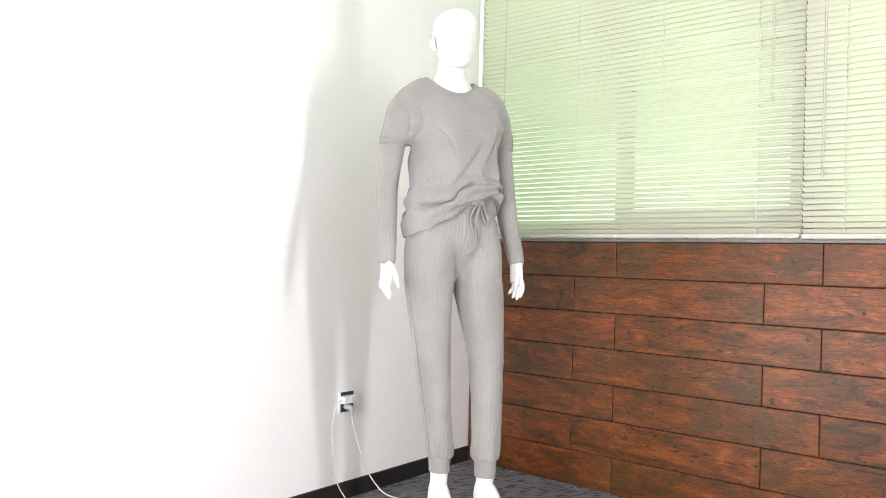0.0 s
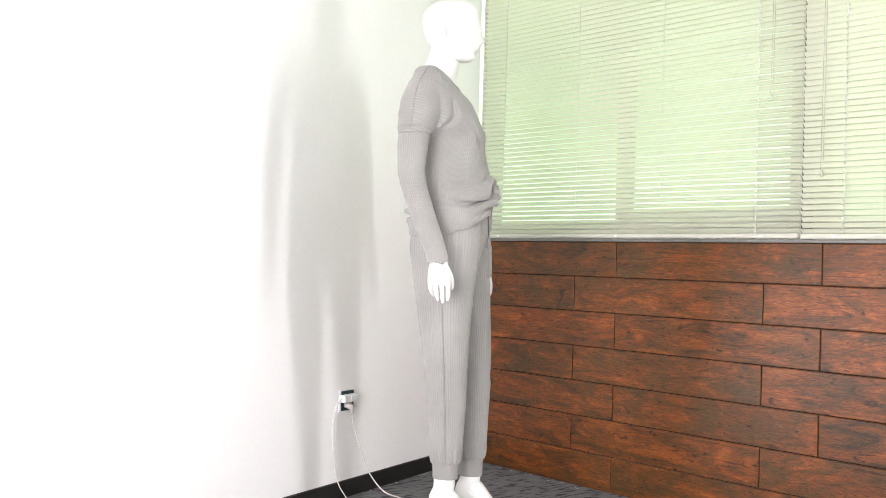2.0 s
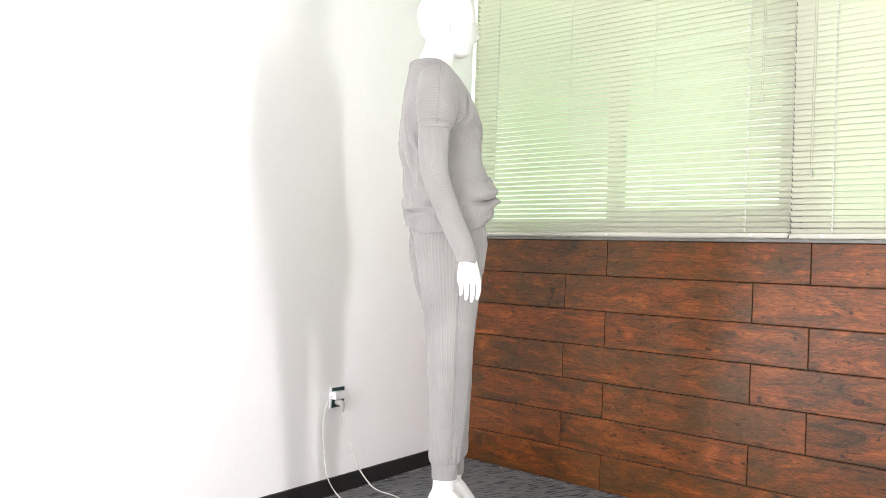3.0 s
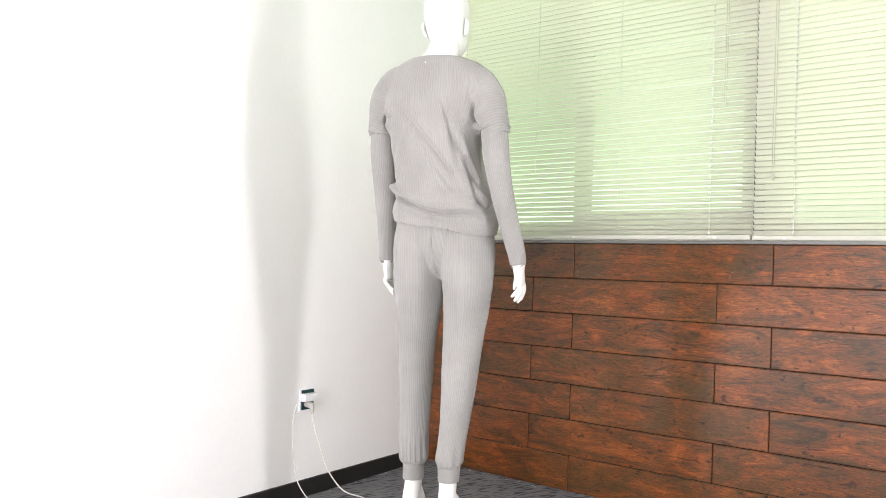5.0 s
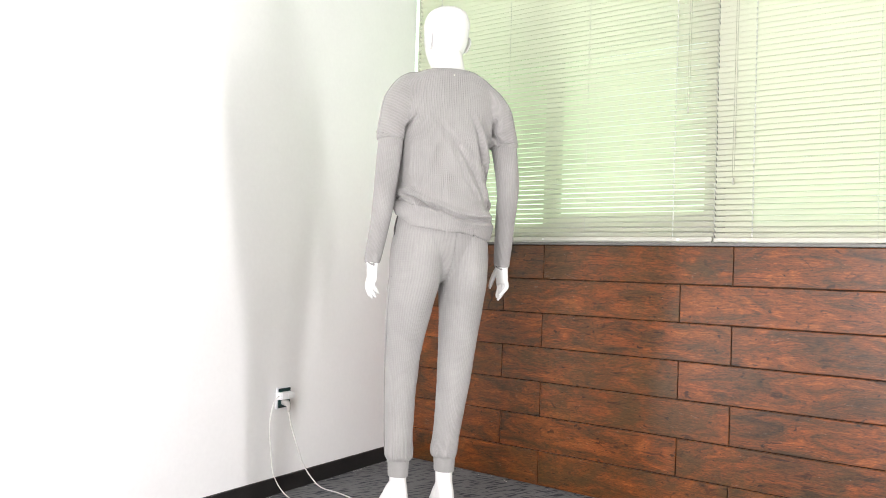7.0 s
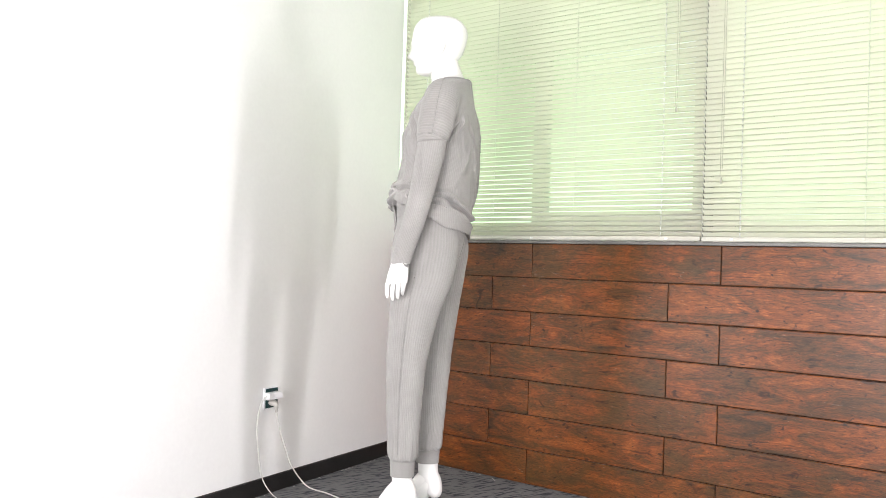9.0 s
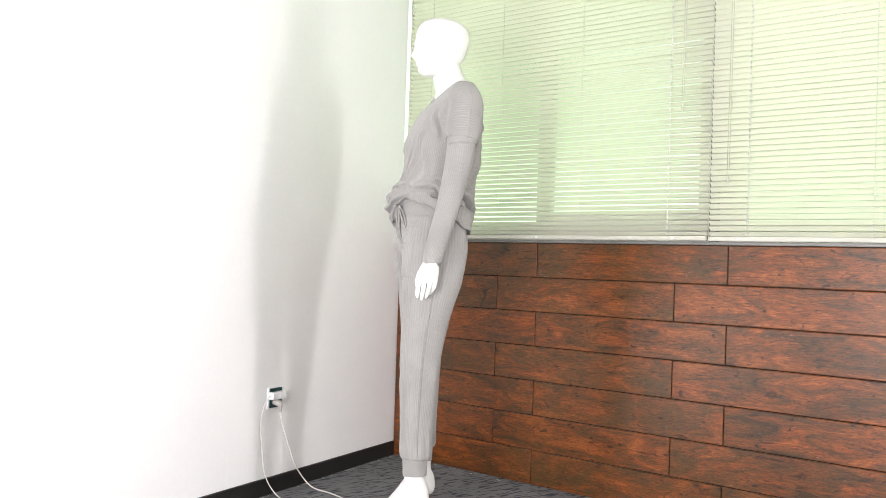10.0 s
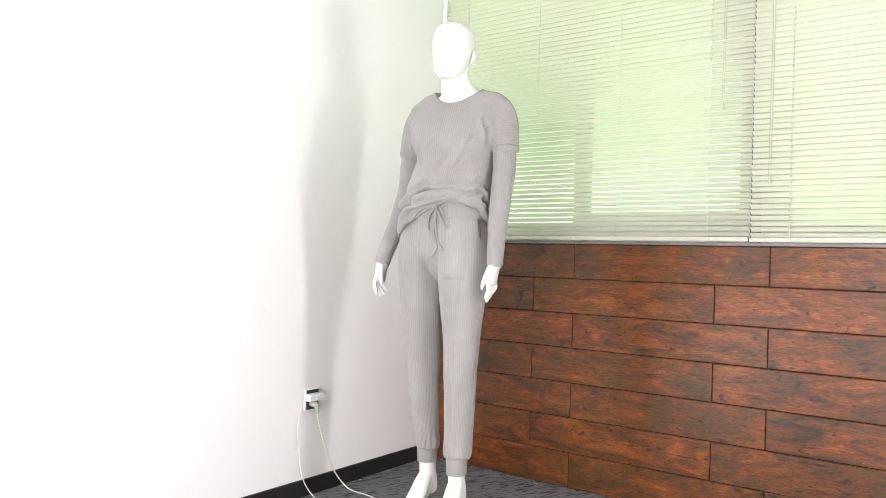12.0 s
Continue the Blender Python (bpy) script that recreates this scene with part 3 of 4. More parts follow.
def one_foot(bm, x, y, toe_x, top):
    """Shin and a foot arched for a high heel."""
    limb(bm, [(x, y, top + 0.05, 0.028, 0.035), (x, y, top + 0.03, 0.029, 0.036), (x, y + 0.002, 0.185, 0.028, 0.036), (x, y + 0.016, 0.150, 0.027, 0.036),
              (x, y + 0.024, 0.115, 0.026, 0.030), (x, y + 0.024, 0.098, 0.014, 0.017)], 28, 5)
    limb(bm, [(x, y + 0.010, 0.170, 0.025, 0.030), (x, y - 0.002, 0.138, 0.026, 0.034), (x * 0.7 + toe_x * 0.3, y - 0.030, 0.110, 0.026, 0.034), (x * 0.5 + toe_x * 0.5, y - 0.060, 0.086, 0.022, 0.024)], 24, 5)
    limb(bm, [(x, y + 0.004, 0.178, 0.026, 0.028), (x * 0.8 + toe_x * 0.2, y - 0.025, 0.150, 0.029, 0.030), (x * 0.5 + toe_x * 0.5, y - 0.070, 0.095, 0.034, 0.026), (x * 0.2 + toe_x * 0.8, y - 0.115, 0.052, 0.038, 0.020),
              (toe_x, y - 0.150, 0.042, 0.034, 0.014), (toe_x, y - 0.175, 0.038, 0.016, 0.008)], 28, 5)


bm = bmesh.new()
head(bm)
one_hand(bm, (-0.309, 0.098, 0.950), (-0.315, 0.092, 0.884), -1)
one_hand(bm, (0.176, 0.052, 0.955), (0.171, 0.038, 0.886), 1)
one_foot(bm, 0.057, 0.040, 0.075, 0.205)
one_foot(bm, -0.092, 0.102, -0.110, 0.222)
limb(bm, [(-0.055, 0.11, 0.96, 0.11, 0.08), (-0.055, 0.11, 1.02, 0.13, 0.09), (-0.045, 0.125, 1.20, 0.105, 0.08), (-0.035, 0.15, 1.38, 0.12, 0.09), (-0.040, 0.165, 1.50, 0.13, 0.065), (-0.042, 0.170, 1.53, 0.07, 0.06)], 32, 5)
for rows in ([(0.030, 0.09, 0.98, 0.05, 0.065), (0.046, 0.076, 0.80, 0.05, 0.065), (0.060, 0.046, 0.52, 0.038, 0.046), (0.058, 0.040, 0.34, 0.032, 0.040), (0.057, 0.040, 0.25, 0.026, 0.034)],
             [(-0.138, 0.115, 0.98, 0.05, 0.065), (-0.138, 0.112, 0.80, 0.05, 0.065), (-0.116, 0.100, 0.52, 0.036, 0.046), (-0.097, 0.098, 0.34, 0.028, 0.038), (-0.092, 0.101, 0.25, 0.026, 0.034)],
             [(0.09, 0.17, 1.48, 0.022, 0.024), (0.160, 0.147, 1.33, 0.021, 0.024), (0.164, 0.124, 1.215, 0.024, 0.028), (0.166, 0.092, 1.09, 0.021, 0.024), (0.169, 0.060, 0.985, 0.019, 0.024)],
             [(-0.17, 0.177, 1.48, 0.022, 0.024), (-0.252, 0.203, 1.33, 0.021, 0.024), (-0.268, 0.200, 1.215, 0.024, 0.028), (-0.291, 0.155, 1.09, 0.021, 0.024), (-0.304, 0.110, 0.985, 0.019, 0.024)]):
    limb(bm, rows, 20, 4)
mannequin = tagged(new("mannequin", finish("mannequin", bm, LACQUER, True)), "glossy white full-length display mannequin with a plain face", "mannequin")

# ---- knitted sweater ----
sweater = tagged(new("knit_sweater"), "grey rib-knit sweater with dropped shoulders, bunched at the waist", "sweater")
HEM = [(0, 1.105), (40, 1.065), (90, 1.045), (135, 1.025), (180, 1.030), (215, 1.052), (245, 1.090), (270, 1.145), (300, 1.172), (335, 1.150), (360, 1.105)]
TORSO = [(-0.058, 0.108, 1.030, 0.170, 0.136), (-0.060, 0.108, 1.080, 0.172, 0.139), (-0.058, 0.108, 1.130, 0.170, 0.140), (-0.050, 0.118, 1.190, 0.160, 0.135), (-0.040, 0.130, 1.250, 0.150, 0.128),
         (-0.032, 0.141, 1.310, 0.150, 0.128), (-0.032, 0.145, 1.350, 0.154, 0.129), (-0.038, 0.148, 1.392, 0.174, 0.127), (-0.042, 0.154, 1.450, 0.192, 0.117), (-0.042, 0.162, 1.500, 0.198, 0.100), (-0.042, 0.168, 1.538, 0.190, 0.086),
         (-0.042, 0.173, 1.565, 0.162, 0.077), (-0.042, 0.175, 1.586, 0.130, 0.073), (-0.042, 0.176, 1.596, 0.102, 0.070)]


def hem_height(deg):
    for (a, za), (b, zb) in zip(HEM, HEM[1:]):
        if a <= deg <= b:
            t = (deg - a) / (b - a)
            t = t * t * (3 - 2 * t)
            return za + (zb - za) * t


def neck_dip(s):
    """How far the neckline drops in front and rises behind."""
    return -0.055 * max(0.0, -s) ** 1.7 + 0.004 * max(0.0, s)


def torso_rings(n=144):
    rows = smooth_rows(TORSO, 9)
    rings = []
    for cx, cy, z0, rx, ry in [(-0.056, 0.11, 1.045, 0.158, 0.128)] + [tuple(r) for r in rows] + [(-0.042, 0.176, 1.593, 0.095, 0.063), (-0.042, 0.176, 1.579, 0.088, 0.056)]:
        first = len(rings) < 1
        ring = []
        for j in range(n):
            a = 2 * math.pi * j / n
            c, s = math.cos(a), math.sin(a)
            hem = hem_height(math.degrees(a) % 360)
            z = z0 if z0 >= 1.26 else hem + (z0 - 1.03) * (1.26 - hem) / 0.23
            up = z - hem
            span = max(1.26 - hem, 0.05)
            f = up / span
            swell = 0.0
            if not first and f < 1.3:
                wob = 0.07 * math.sin(2 * a + 0.6) + 0.04 * math.sin(5 * a) + 0.03 * math.sin(9 * a + 1)
                g = f + wob
                lift = (0.75 + 0.35 * math.sin(3 * a + 1.1)) * (1.0 if s < 0 else 1 - 0.9 * s)
                swell = lift * (0.012 * math.exp(-((g - 0.20) / 0.14) ** 2) - 0.022 * math.exp(-((g - 0.45) / 0.06) ** 2) + 0.012 * math.exp(-((g - 0.60) / 0.07) ** 2) - 0.010 * math.exp(-((g - 0.78) / 0.05) ** 2))
            q = Vector((c * 1.5, s * 1.5, z * 5.0 + 1.2 * c))
            swell += 0.010 * noise.noise(q) * (1.0 if z < 1.45 else max(0.0, (1.56 - z) / 0.11))
            # drag folds that run from the armpits down to the opposite hip
            for centre, slant in ((130, 230), (65, -200), (235, -190), (310, 160)):
                d = (math.degrees(a) - centre - slant * (1.34 - z) + 540) % 360 - 180
                swell += 0.0085 * math.exp(-(d / 6.0) ** 2) * max(0.0, 1 - abs(z - 1.30) / 0.13)
            bust = 0.010 * (math.exp(-((math.degrees(a) - 245 + 540) % 360 - 180) ** 2 / 380) + math.exp(-((math.degrees(a) - 295 + 540) % 360 - 180) ** 2 / 380)) * math.exp(-((z - 1.40) / 0.05) ** 2)
            swell += bust
            p = Vector((cx + (rx + swell) * math.copysign(abs(c) ** 0.87, c), cy + (ry + swell) * math.copysign(abs(s) ** 0.87, s), z))
            if z0 > 1.5:
                p.z += (z0 - 1.5) / 0.10 * neck_dip(s)
            ring.append(p)
        rings.append(ring)
    return rings


bm = bmesh.new()
box(bm, -0.027, -0.022, 0.2485, 0.2500, 1.577, 1.582, 0.0004)
part("neck_label", bm, RAIL, sweater, "tiny pale label")
SHOULDERS = (
    [(-0.090, 0.172, 1.531, 0.044, 0.052), (-0.168, 0.178, 1.523, 0.054, 0.062), (-0.214, 0.188, 1.472, 0.057, 0.066), (-0.237, 0.195, 1.408, 0.050, 0.064), (-0.249, 0.199, 1.366, 0.0465, 0.056), (-0.251, 0.199, 1.352, 0.0440, 0.053)],
    [(0.006, 0.172, 1.535, 0.044, 0.052), (0.088, 0.174, 1.535, 0.054, 0.060), (0.136, 0.170, 1.487, 0.056, 0.063), (0.154, 0.160, 1.418, 0.050, 0.061), (0.163, 0.152, 1.372, 0.0455, 0.054), (0.164, 0.152, 1.358, 0.0425, 0.051)])


def sweater_rib(p):
    """Ribs run down the body; on the dropped shoulders they ring the arm, as the cloth hangs over it."""
    for rows, side in zip(SHOULDERS, (-1, 1)):
        a, b = Vector(rows[1][:3]), Vector(rows[4][:3])
        inner = 0.170 + 0.002 * (1.54 - p.z) / 0.17
        if p.z > 1.335 and (p.x + 0.040) * side > inner:
            return (p - a).dot((b - a).normalized()) / 0.0088
    return turn_round(p, row_at(TORSO, min(p.z, 1.50)), 136)


# creases: x, z of both ends, depth, half-width, +1 on the back or -1 on the front
CREASES = [(0.045, 1.440, -0.160, 1.165, 0.0075, 0.011, 1), (-0.088, 1.450, -0.150, 1.240, 0.0080, 0.010, 1), (-0.118, 1.370, -0.205, 1.120, 0.0095, 0.011, 1), (-0.020, 1.330, -0.130, 1.150, 0.0050, 0.009, 1),
           (0.140, 1.195, -0.010, 1.112, 0.0190, 0.0085, 1), (-0.010, 1.112, -0.200, 1.090, 0.0180, 0.0085, 1),
           (0.010, 1.365, -0.120, 1.180, 0.0060, 0.011, -1), (0.060, 1.340, -0.020, 1.215, 0.0045, 0.010, -1), (0.080, 1.200, -0.210, 1.140, 0.0130, 0.009, -1), (0.050, 1.186, -0.190, 1.100, 0.0125, 0.009, -1),
           (-0.196, 1.470, -0.206, 1.372, 0.0110, 0.008, -1), (0.114, 1.475, 0.122, 1.378, 0.0110, 0.008, -1), (-0.184, 1.445, -0.205, 1.366, 0.0120, 0.008, 1), (0.108, 1.450, 0.124, 1.372, 0.0110, 0.008, 1),
           (-0.165, 1.400, -0.090, 1.330, 0.0060, 0.010, -1), (0.095, 1.405, 0.040, 1.330, 0.0060, 0.010, -1)]


def crease_depth(p, n):
    d = 0.0
    for x0, z0, x1, z1, deep, wide, side in CREASES:
        if n.y * side < 0.05:
            continue
        lx, lz = x1 - x0, z1 - z0
        long = math.hypot(lx, lz)
        t = ((p.x - x0) * lx + (p.z - z0) * lz) / long ** 2
        if -0.15 < t < 1.15:
            off = ((p.x - x0) * lz - (p.z - z0) * lx) / long + 0.006 * math.sin(t * 5 + x0 * 40)
            fade = max(0.0, min(1.0, (t + 0.15) / 0.4, (1.15 - t) / 0.4)) * min(1.0, n.y * side * 2.5)
            d += deep * fade * (0.75 * math.exp(-((off - 1.6 * wide) / (1.1 * wide)) ** 2) - math.exp(-(off / (0.7 * wide)) ** 2) + 0.35 * math.exp(-((off + 1.7 * wide) / (1.2 * wide)) ** 2))
    return d


def sweater_crease(p, n):
    across, run = p.x * 0.855 - p.z * 0.518, p.x * 0.518 + p.z * 0.855
    mid = max(0.0, 1 - abs(p.z - 1.27) / 0.20)
    body = max(0.0, 1 - max(0.0, abs(p.x + 0.05) - 0.14) / 0.04)
    ridge = 1 - abs(noise.noise(Vector((across * 13, p.y * 3, run * 2.2)))) * 2
    d = 0.0105 * (ridge - 0.35) * mid * body * (1.15 if p.x < 0 else 0.7)
    pit = math.exp(-((abs(p.x + 0.043) - 0.175) / 0.035) ** 2 - ((p.z - 1.40) / 0.06) ** 2)
    d += 0.010 * pit * noise.noise(Vector((p.x * 12 + p.z * 30, p.y * 16, p.z * 22)))
    low = max(0.0, 1 - abs(p.z - 1.12) / 0.09)
    d += 0.004 * low * noise.noise(Vector((p.x * 14, p.y * 14, p.z * 45)))
    return d + crease_depth(p, n) + 0.0012 * noise.noise(p * 24)


bm = bmesh.new()
skin(bm, torso_rings(), 1)
for rows in SHOULDERS:
    limb(bm, rows, 48, 7, 1)
for rows in ([(-0.228, 0.187, 1.392, 0.03, 0.045), (-0.190, 0.170, 1.382, 0.028, 0.050), (-0.150, 0.158, 1.378, 0.03, 0.05)], [(0.145, 0.155, 1.398, 0.03, 0.045), (0.108, 0.152, 1.388, 0.028, 0.050), (0.070, 0.150, 1.382, 0.03, 0.05)]):
    limb(bm, rows, 24, 5, 1)
sweater_body = new("body", fused("body", bm, 0.0038, 5, KNIT, 136, sweater_rib, sweater_crease))
sweater_body.parent = sweater
bm = bmesh.new()
rings = []
for dr, dz in ((0.004, -0.010), (0.0045, -0.006), (0.002, 0.002), (-0.004, 0.004), (-0.008, 0.000), (-0.008, -0.012)):
    ring = ring_flat(-0.042, 0.176, 1.596 + dz, 0.102 + dr, 0.070 + dr, 96, 2.0)
    for j, p in enumerate(ring):
        p.z += neck_dip(math.sin(2 * math.pi * j / 96))
    rings.append(ring)
skin(bm, rings, 110, (False, False))
part("neckband", bm, KNIT_FLAT, sweater, smooth=True)
for upper, lower in zip(SHOULDERS, (
        [(-0.243, 0.198, 1.390, 0.042, 0.052), (-0.255, 0.204, 1.310, 0.0415, 0.049), (-0.268, 0.200, 1.215, 0.038, 0.043), (-0.286, 0.155, 1.090, 0.033, 0.038), (-0.304, 0.110, 0.985, 0.029, 0.034), (-0.308, 0.099, 0.948, 0.0265, 0.032), (-0.308, 0.099, 0.946, 0.022, 0.027)],
        [(0.157, 0.154, 1.395, 0.041, 0.050), (0.163, 0.144, 1.310, 0.0405, 0.048), (0.164, 0.124, 1.215, 0.038, 0.043), (0.166, 0.092, 1.090, 0.033, 0.038), (0.174, 0.060, 0.985, 0.029, 0.034), (0.177, 0.052, 0.952, 0.0265, 0.032), (0.177, 0.052, 0.950, 0.022, 0.027)])):
    bm = bmesh.new()
    limb(bm, lower, 44, 8, 40, folds=0.035, seed=2 + lower[0][0] * 9)
    part("sleeve", bm, KNIT, sweater, smooth=True)
    # the raised seam where the dropped shoulder meets the sleeve
    e, f = upper[-2], upper[-3]
    c, t = Vector(e[:3]), (Vector(e[:3]) - Vector(f[:3])).normalized()
    b = (Vector((0, 1, 0)) - t * t.y).normalized()
    a = b.cross(t)
    pts = [c + a * math.cos(w) * (e[3] + 0.001) + b * math.sin(w) * (e[4] + 0.001) for w in [2 * math.pi * k / 24 for k in range(28)]]
    bm = bmesh.new()
    cord_tube(bm, [tuple(p) for p in pts], 0.0018, 2, 6)
    part("seam", bm, KNIT_FLAT, sweater, smooth=True)

cloth = BVHTree.FromPolygons([v.co for v in sweater_body.data.vertices], [tuple(p.vertices) for p in sweater_body.data.polygons])
for rows, side in zip(SHOULDERS, (-1, 1)):
    # the seam over the shoulder, from the neckband to the sleeve
    line = smooth_rows([(-0.042 + side * 0.105, 0.178, 1.62)] + [(r[0] + side * 0.05, r[1] + 0.006, r[2] + 0.05 * (4 - k) / 3) for k, r in enumerate(rows[1:5], 1)], 6)
    pts = []
    for q in line:
        place, normal, _, _ = cloth.find_nearest(Vector(q))
        pts.append(tuple(place + normal * 0.0004))
    bm = bmesh.new()
    cord_tube(bm, pts, 0.0018, 2, 6)
    part("shoulder_seam", bm, KNIT_FLAT, sweater, smooth=True)

# ---- jogging trousers ----
trousers = tagged(new("jogging_trousers"), "grey rib-knit jogging trousers with tied drawstring and cuffed ankles", "trousers")
PELVIS = [(-0.050, 0.112, 1.185, 0.140, 0.112), (-0.052, 0.110, 1.120, 0.150, 0.120), (-0.054, 0.110, 1.050, 0.162, 0.123), (-0.054, 0.110, 0.998, 0.150, 0.112), (-0.054, 0.109, 0.965, 0.085, 0.100), (-0.054, 0.107, 0.930, 0.045, 0.082), (-0.054, 0.104, 0.902, 0.024, 0.060), (-0.054, 0.102, 0.886, 0.010, 0.03)]
LEGS = ([(0.026, 0.109, 1.08, 0.072, 0.106), (0.032, 0.105, 1.00, 0.083, 0.118), (0.034, 0.094, 0.90, 0.084, 0.110), (0.043, 0.074, 0.80, 0.078, 0.092), (0.053, 0.058, 0.68, 0.065, 0.078), (0.058, 0.047, 0.55, 0.058, 0.067), (0.059, 0.042, 0.42, 0.053, 0.060), (0.059, 0.040, 0.33, 0.049, 0.056), (0.057, 0.041, 0.285, 0.049, 0.056), (0.057, 0.041, 0.266, 0.046, 0.052), (0.057, 0.041, 0.257, 0.036, 0.043)],
        [(-0.134, 0.111, 1.08, 0.072, 0.106), (-0.140, 0.113, 1.00, 0.084, 0.119), (-0.142, 0.112, 0.90, 0.084, 0.105), (-0.140, 0.108, 0.80, 0.075, 0.092), (-0.131, 0.105, 0.68, 0.064, 0.080), (-0.121, 0.101, 0.55, 0.056, 0.070), (-0.108, 0.098, 0.42, 0.047, 0.062), (-0.098, 0.098, 0.33, 0.044, 0.056), (-0.094, 0.099, 0.296, 0.045, 0.055), (-0.093, 0.100, 0.277, 0.043, 0.051), (-0.093, 0.100, 0.268, 0.034, 0.042)])


def trouser_rib(p):
    return turn_round(p, row_at(LEGS[0] if p.x > -0.054 else LEGS[1], p.z), 58)


def trouser_crease(p, n):
    long_fold = noise.noise(Vector((p.x * 16, p.y * 16, p.z * 2.5)))
    lap = 1 - abs(noise.noise(Vector((p.x * 5, p.y * 5, p.z * 16)))) * 2
    knee = math.exp(-((p.z - 0.56) / 0.07) ** 2) + 0.8 * math.exp(-((p.z - 0.88) / 0.05) ** 2)
    hem = math.exp(-((p.z - 0.30) / 0.045) ** 2)
    pleat = math.sin(math.atan2(p.y - 0.07, p.x - (0.057 if p.x > -0.02 else -0.093)) * 11 + 3 * noise.noise(p * 9))
    return 0.0045 * long_fold + 0.0028 * (lap - 0.4) * knee + 0.0022 * hem * pleat + 0.0008 * noise.noise(p * 30)


bm = bmesh.new()
skin(bm, [ring_flat(*r[:5], 112, 2.15) for r in smooth_rows(PELVIS, 6)], 1)
for rows in LEGS:
    limb(bm, rows, 64, 9, 1)
ob = new("trouser_body", fused("trouser_body", bm, 0.0050, 8, KNIT, 58, trouser_rib, trouser_crease))
ob.parent = trousers
for rows, low in zip(LEGS, (0.203, 0.222)):
    x, y, top = rows[-1][0], rows[-1][1], rows[-2][2] + 0.004
    bm = bmesh.new()
    limb(bm, [(x, y, top, 0.034, 0.042), (x, y, top - 0.006, 0.037, 0.045), (x, y, (top + low) / 2, 0.0355, 0.0435), (x, y, low + 0.004, 0.0345, 0.0425), (x, y, low, 0.033, 0.041), (x, y, low + 0.004, 0.030, 0.038)], 48, 4, 34, (False, False))
    part("cuff", bm, KNIT_FLAT, trousers, smooth=True)
for rows, side in zip(LEGS, (1, -1)):
    bm = bmesh.new()
    cord_tube(bm, [(r[0] + side * (r[3] + 0.0004), r[1] - 0.006, r[2]) for r in rows[2:-2]], 0.0016, 5, 6)
    part("side_seam", bm, KNIT_FLAT, trousers, smooth=True)
bm = bmesh.new()
cord_tube(bm, [(-0.054, r[1] + r[4] + 0.0002, r[2]) for r in PELVIS[:-1]], 0.0016, 5, 6)
part("centre_seam", bm, KNIT_FLAT, trousers, smooth=True)
bm = bmesh.new()
skin(bm, [ring_flat(cx, cy, z, rx, ry, 96, 2.15) for cx, cy, z, rx, ry in ((-0.051, 0.111, 1.112, 0.1535, 0.1225), (-0.051, 0.111, 1.116, 0.156, 0.125), (-0.051, 0.111, 1.140, 0.1545, 0.1235), (-0.050, 0.112, 1.168, 0.151, 0.121), (-0.050, 0.112, 1.172, 0.148, 0.118))], 96, (False, False))
part("waistband", bm, KNIT_FLAT, trousers, smooth=True)


def front_of(x, z):
    """The foremost y of the trousers at x, z."""
    best = 1.0
    for rows in (PELVIS, *LEGS):
        for a, b in zip(rows, rows[1:]):
            if b[2] <= z <= a[2]:
                t = (a[2] - z) / (a[2] - b[2])
                cx, cy, _, rx, ry = [p + (q - p) * t for p, q in zip(a, b)]
                d = (x - cx) / rx
                if abs(d) < 0.985:
                    best = min(best, cy - ry * math.sqrt(1 - d * d))
    return best


for x0, x1 in ((-0.175, -0.085), (0.000, 0.090)):
    bm = bmesh.new()
    uv = bm.loops.layers.uv.verify()
    nx, nz = 12, 22
    grid = []
    for j in range(nz + 1):
        z = 0.895 + (1.105 - 0.895) * j / nz
        row = []
        for i in range(nx + 1):
            x = x0 + (x1 - x0) * i / nx
            edge = i in (0, nx) or j in (0, nz)
            row.append(bm.verts.new((x, front_of(x, z) - (-0.004 if edge else 0.0035), z)))
        grid.append(row)
    for j in range(nz):
        for i in range(nx):
            f = bm.faces.new((grid[j][i], grid[j][i + 1], grid[j + 1][i + 1], grid[j + 1][i]))
            for loop, (u, v) in zip(f.loops, ((i, j), (i + 1, j), (i + 1, j + 1), (i, j + 1))):
                loop[uv].uv = (u * 0.9, v * 0.0095)
    part("pocket", bm, KNIT, trousers, smooth=True)

# the gaping side pocket: a dark strip along the hip stands in for its shaded mouth
bm = bmesh.new()
edges = []
for k in range(9):
    z = 1.112 - 0.112 * k / 8
    gape = math.sin(math.pi * (8 - k) / 9) if k < 8 else 0.0
    cx, cy, _, rx, ry = row_at(PELVIS, z)
    edge = []
    for deg, up in ((-16 - 1.5 - 2 * gape, -0.004), (-16 - 1.0, 0.002 + 0.007 * gape), (-16 + 1.0, 0.002 + 0.007 * gape), (-16 + 1.5 + 2 * gape, -0.004)):
        c, s = math.cos(radians(deg)), math.sin(radians(deg))
        edge.append(bm.verts.new((cx + (rx + up) * c, cy + (ry + up) * s, z)))
    edges.append(edge)
for one, two in zip(edges, edges[1:]):
    for k in range(4):
        bm.faces.new((one[k], one[(k + 1) % 4], two[(k + 1) % 4], two[k]))
bm.faces.new(edges[0])
bm.faces.new(edges[-1])
bmesh.ops.recalc_face_normals(bm, faces=bm.faces)
part("pocket_shade", bm, POCKET_DARK, trousers, "dark strip for the shaded pocket mouth", smooth=True)

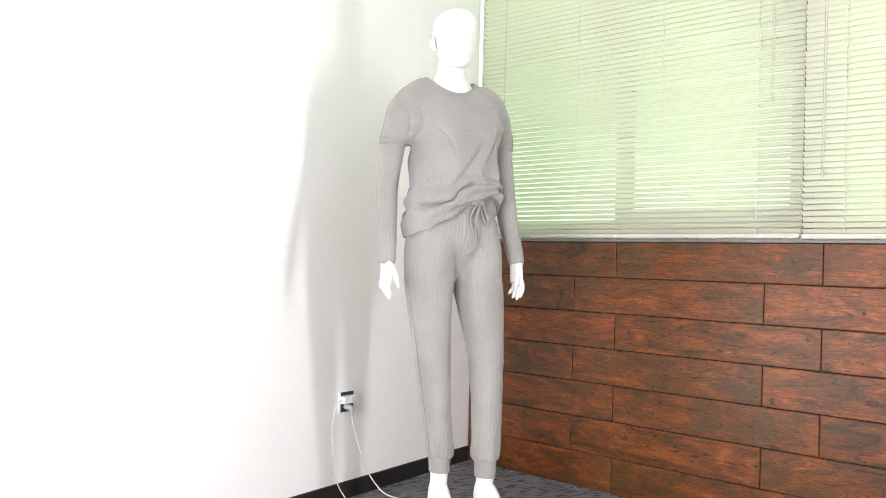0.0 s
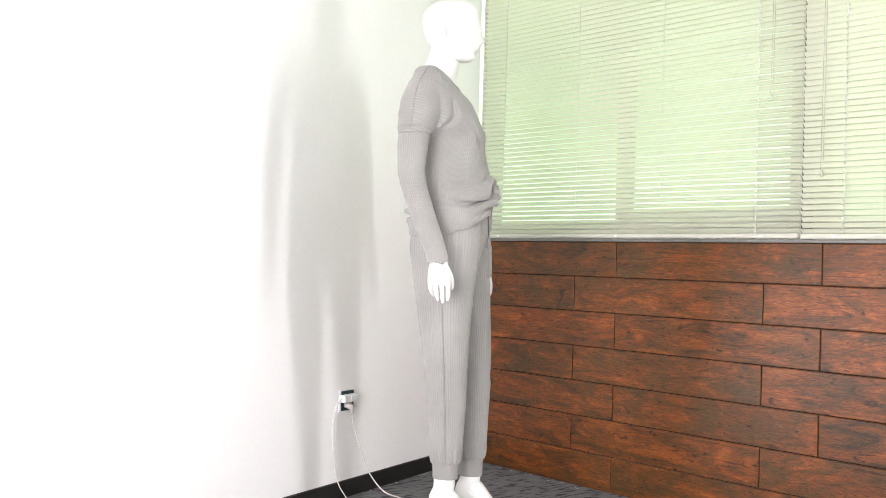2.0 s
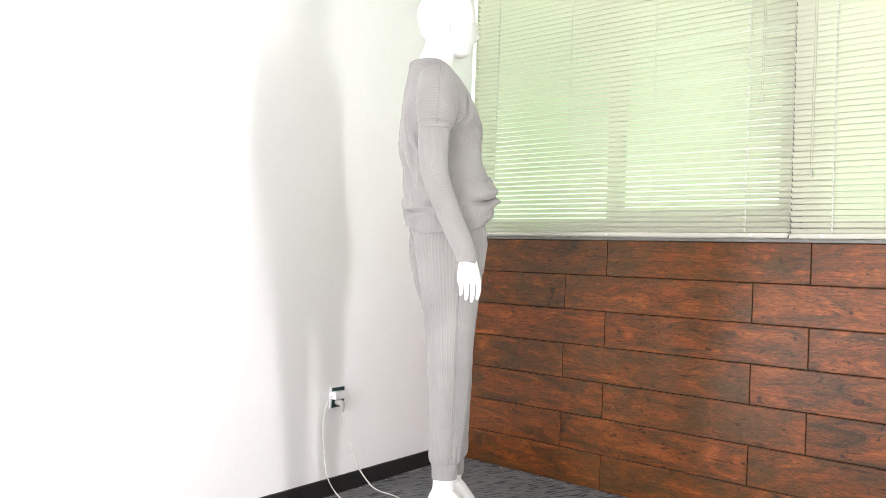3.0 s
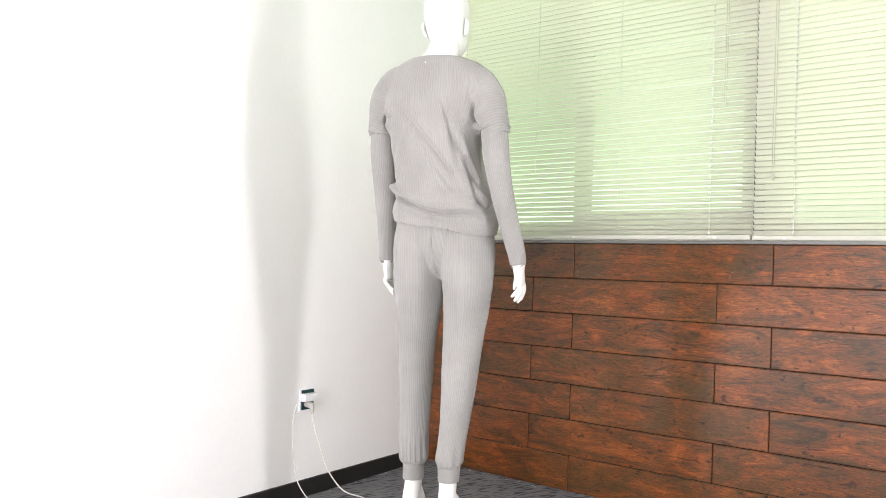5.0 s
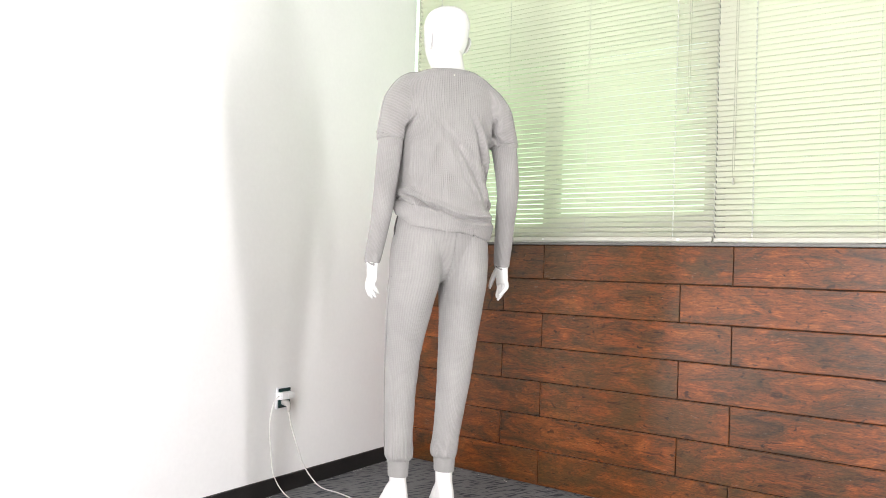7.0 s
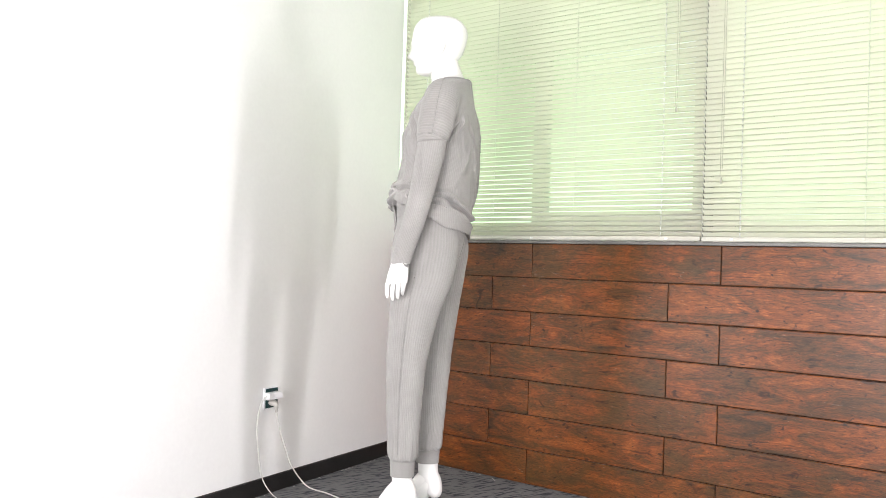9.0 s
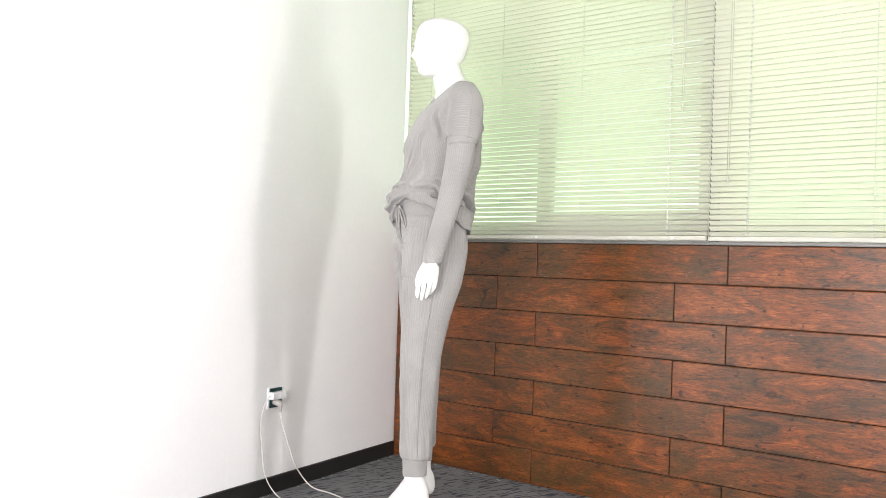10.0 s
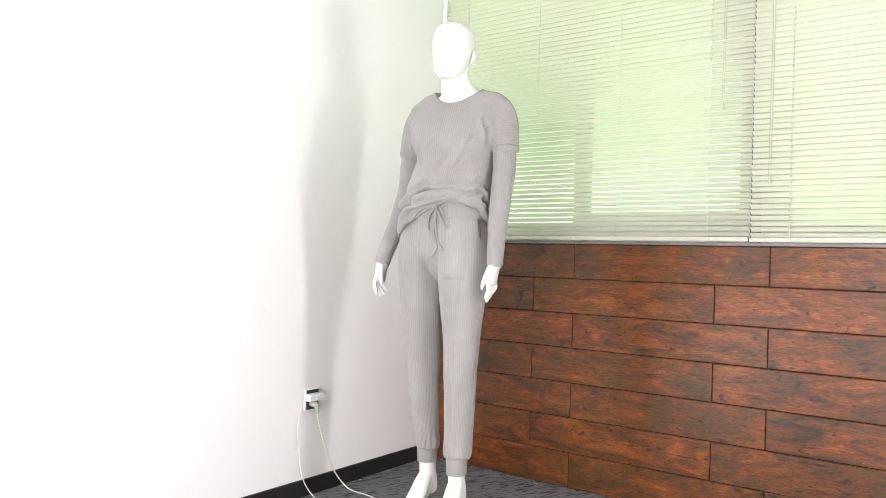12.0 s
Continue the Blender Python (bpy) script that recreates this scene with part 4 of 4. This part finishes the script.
# drawstring bow
KNOT = Vector((-0.022, -0.026, 1.146))
for pts in ([(0, 0, 0), (-0.018, -0.010, -0.010), (-0.034, -0.012, -0.045), (-0.030, -0.011, -0.078), (-0.014, -0.012, -0.080), (-0.008, -0.014, -0.045), (0, -0.006, -0.004)],
            [(0, 0, 0), (0.012, -0.012, 0.000), (0.030, -0.012, -0.030), (0.042, -0.008, -0.062), (0.034, -0.008, -0.070), (0.016, -0.014, -0.040), (0, -0.008, -0.003)],
            [(0, -0.006, 0), (-0.006, -0.010, -0.040), (-0.002, -0.004, -0.090), (0.008, 0.003, -0.130), (0.026, 0.003, -0.148)],
            [(0, -0.006, 0), (-0.014, -0.008, -0.050), (-0.010, -0.003, -0.100), (-0.002, 0.004, -0.135), (-0.016, 0.006, -0.160), (-0.030, 0.004, -0.172)]):
    bm = bmesh.new()
    cord_tube(bm, [(KNOT.x + x, min(KNOT.y + 0.004, front_of(KNOT.x + x, KNOT.z + z) - 0.004 + 0.5 * y) if z > -0.02 else front_of(KNOT.x + x, KNOT.z + z) - 0.005 + 0.4 * y, KNOT.z + z) for x, y, z in pts], 0.0038, 6, 8)
    part("drawstring", bm, KNIT_FLAT, trousers, smooth=True)
bm = bmesh.new()
limb(bm, [(*(KNOT + Vector((-0.009, -0.008, 0.001))), 0.004, 0.004), (*(KNOT + Vector((0, -0.011, 0.002))), 0.008, 0.008), (*(KNOT + Vector((0.009, -0.008, 0.0))), 0.004, 0.004)], 12, 4)
part("knot", bm, KNIT_FLAT, trousers, smooth=True)

# ---- tiles of the dado, last ----
def tile_mesh(w, h):
    bm = bmesh.new()
    back = [bm.verts.new(p) for p in ((0, 0.0085, 0), (w, 0.0085, 0), (w, 0.0085, h), (0, 0.0085, h))]
    mid = [bm.verts.new(p) for p in ((0, 0.002, 0), (w, 0.002, 0), (w, 0.002, h), (0, 0.002, h))]
    e = 0.0022
    top = [bm.verts.new(p) for p in ((e, 0, e), (w - e, 0, e), (w - e, 0, h - e), (e, 0, h - e))]
    bm.faces.new(top)
    for k in range(4):
        n = (k + 1) % 4
        bm.faces.new((back[k], back[n], mid[n], mid[k]))
        bm.faces.new((mid[k], mid[n], top[n], top[k]))
    return finish("tile", bm, TILE)


TILE_LONG, TILE_HIGH, JOINT = 0.856, 0.15, 0.0038
shapes = {}
rng = random.Random(3)
for row in range(7):
    start = (0.85 if row % 2 == 0 else 0.638) - TILE_LONG
    x = start
    while x < 3.36:
        x0, x1 = max(x + JOINT / 2, 0.034), min(x + TILE_LONG - JOINT / 2, 3.366)
        x += TILE_LONG
        if x1 - x0 < 0.02:
            continue
        key = round(x1 - x0, 4)
        if key not in shapes:
            shapes[key] = tile_mesh(x1 - x0, TILE_HIGH - JOINT)
        ob = new("tile", shapes[key])
        ob.parent = wall_north
        ob.location = (x0, rng.uniform(0, 0.0006), row * TILE_HIGH + JOINT / 2)


# ---- what turns ----
# seconds, turn about the axis, drift of the axis and slight wobble of the stand
TURNS = [
    (0, 73.1, -0.0008, 0.0082, 0.37, -0.22),
    (0.5, 85.7, 0.0031, 0.0129, 0.38, -0.25),
    (1, 98.2, 0.0070, 0.0176, 0.38, -0.28),
    (1.5, 109.4, 0.0078, 0.0119, 0.20, -0.09),
    (2, 123.2, 0.0084, 0.0114, 0.12, 0.02),
    (2.5, 134.0, 0.0085, 0.0062, 0.20, -0.09),
    (4.5, 190.7, 0.0009, -0.0089, 0.36, 0.04),
    (5, 200.9, 0.0051, -0.0158, 0.36, 0.10),
    (5.5, 212.2, 0.0024, -0.0149, 0.33, 0.01),
    (6, 224.2, 0.0097, -0.0161, 0.22, 0.15),
    (6.5, 234.5, 0.0046, -0.0096, 0.29, -0.08),
    (7, 246.5, 0.0021, -0.0047, 0.57, -0.24),
    (9, 299.2, -0.0066, -0.0006, 0.64, -0.66),
    (9.5, 312.4, -0.0124, 0.0036, 0.52, -0.64),
    (10, 325.6, -0.0075, -0.0021, 0.23, -0.36),
    (10.5, 336.5, -0.0028, -0.0005, 0.07, -0.10),
    (11, 350.5, -0.0119, 0.0013, 0.05, 0.02),
    (11.5, 361.2, -0.0149, 0.0010, 0.04, -0.03),
    (12, 375.0, -0.0114, 0.0025, 0.06, -0.04),
]


def motions():
    rows = [(t, Matrix.Translation((AX + dx, AY + dy, 0)) @ pose(0, 0, 0, tx, ty, 0) @ pose(0, 0, 0, 0, 0, yaw)) for t, yaw, dx, dy, tx, ty in TURNS]
    for thing in (mannequin, sweater, trousers):
        walk(thing, rows)
    walk(turntable, [(t, Matrix.Translation((AX, AY, 0.0)) @ pose(0, 0, 0, 0, 0, yaw)) for t, yaw, *_ in TURNS])


AX, AY = 0.9024, -0.8893
motions()
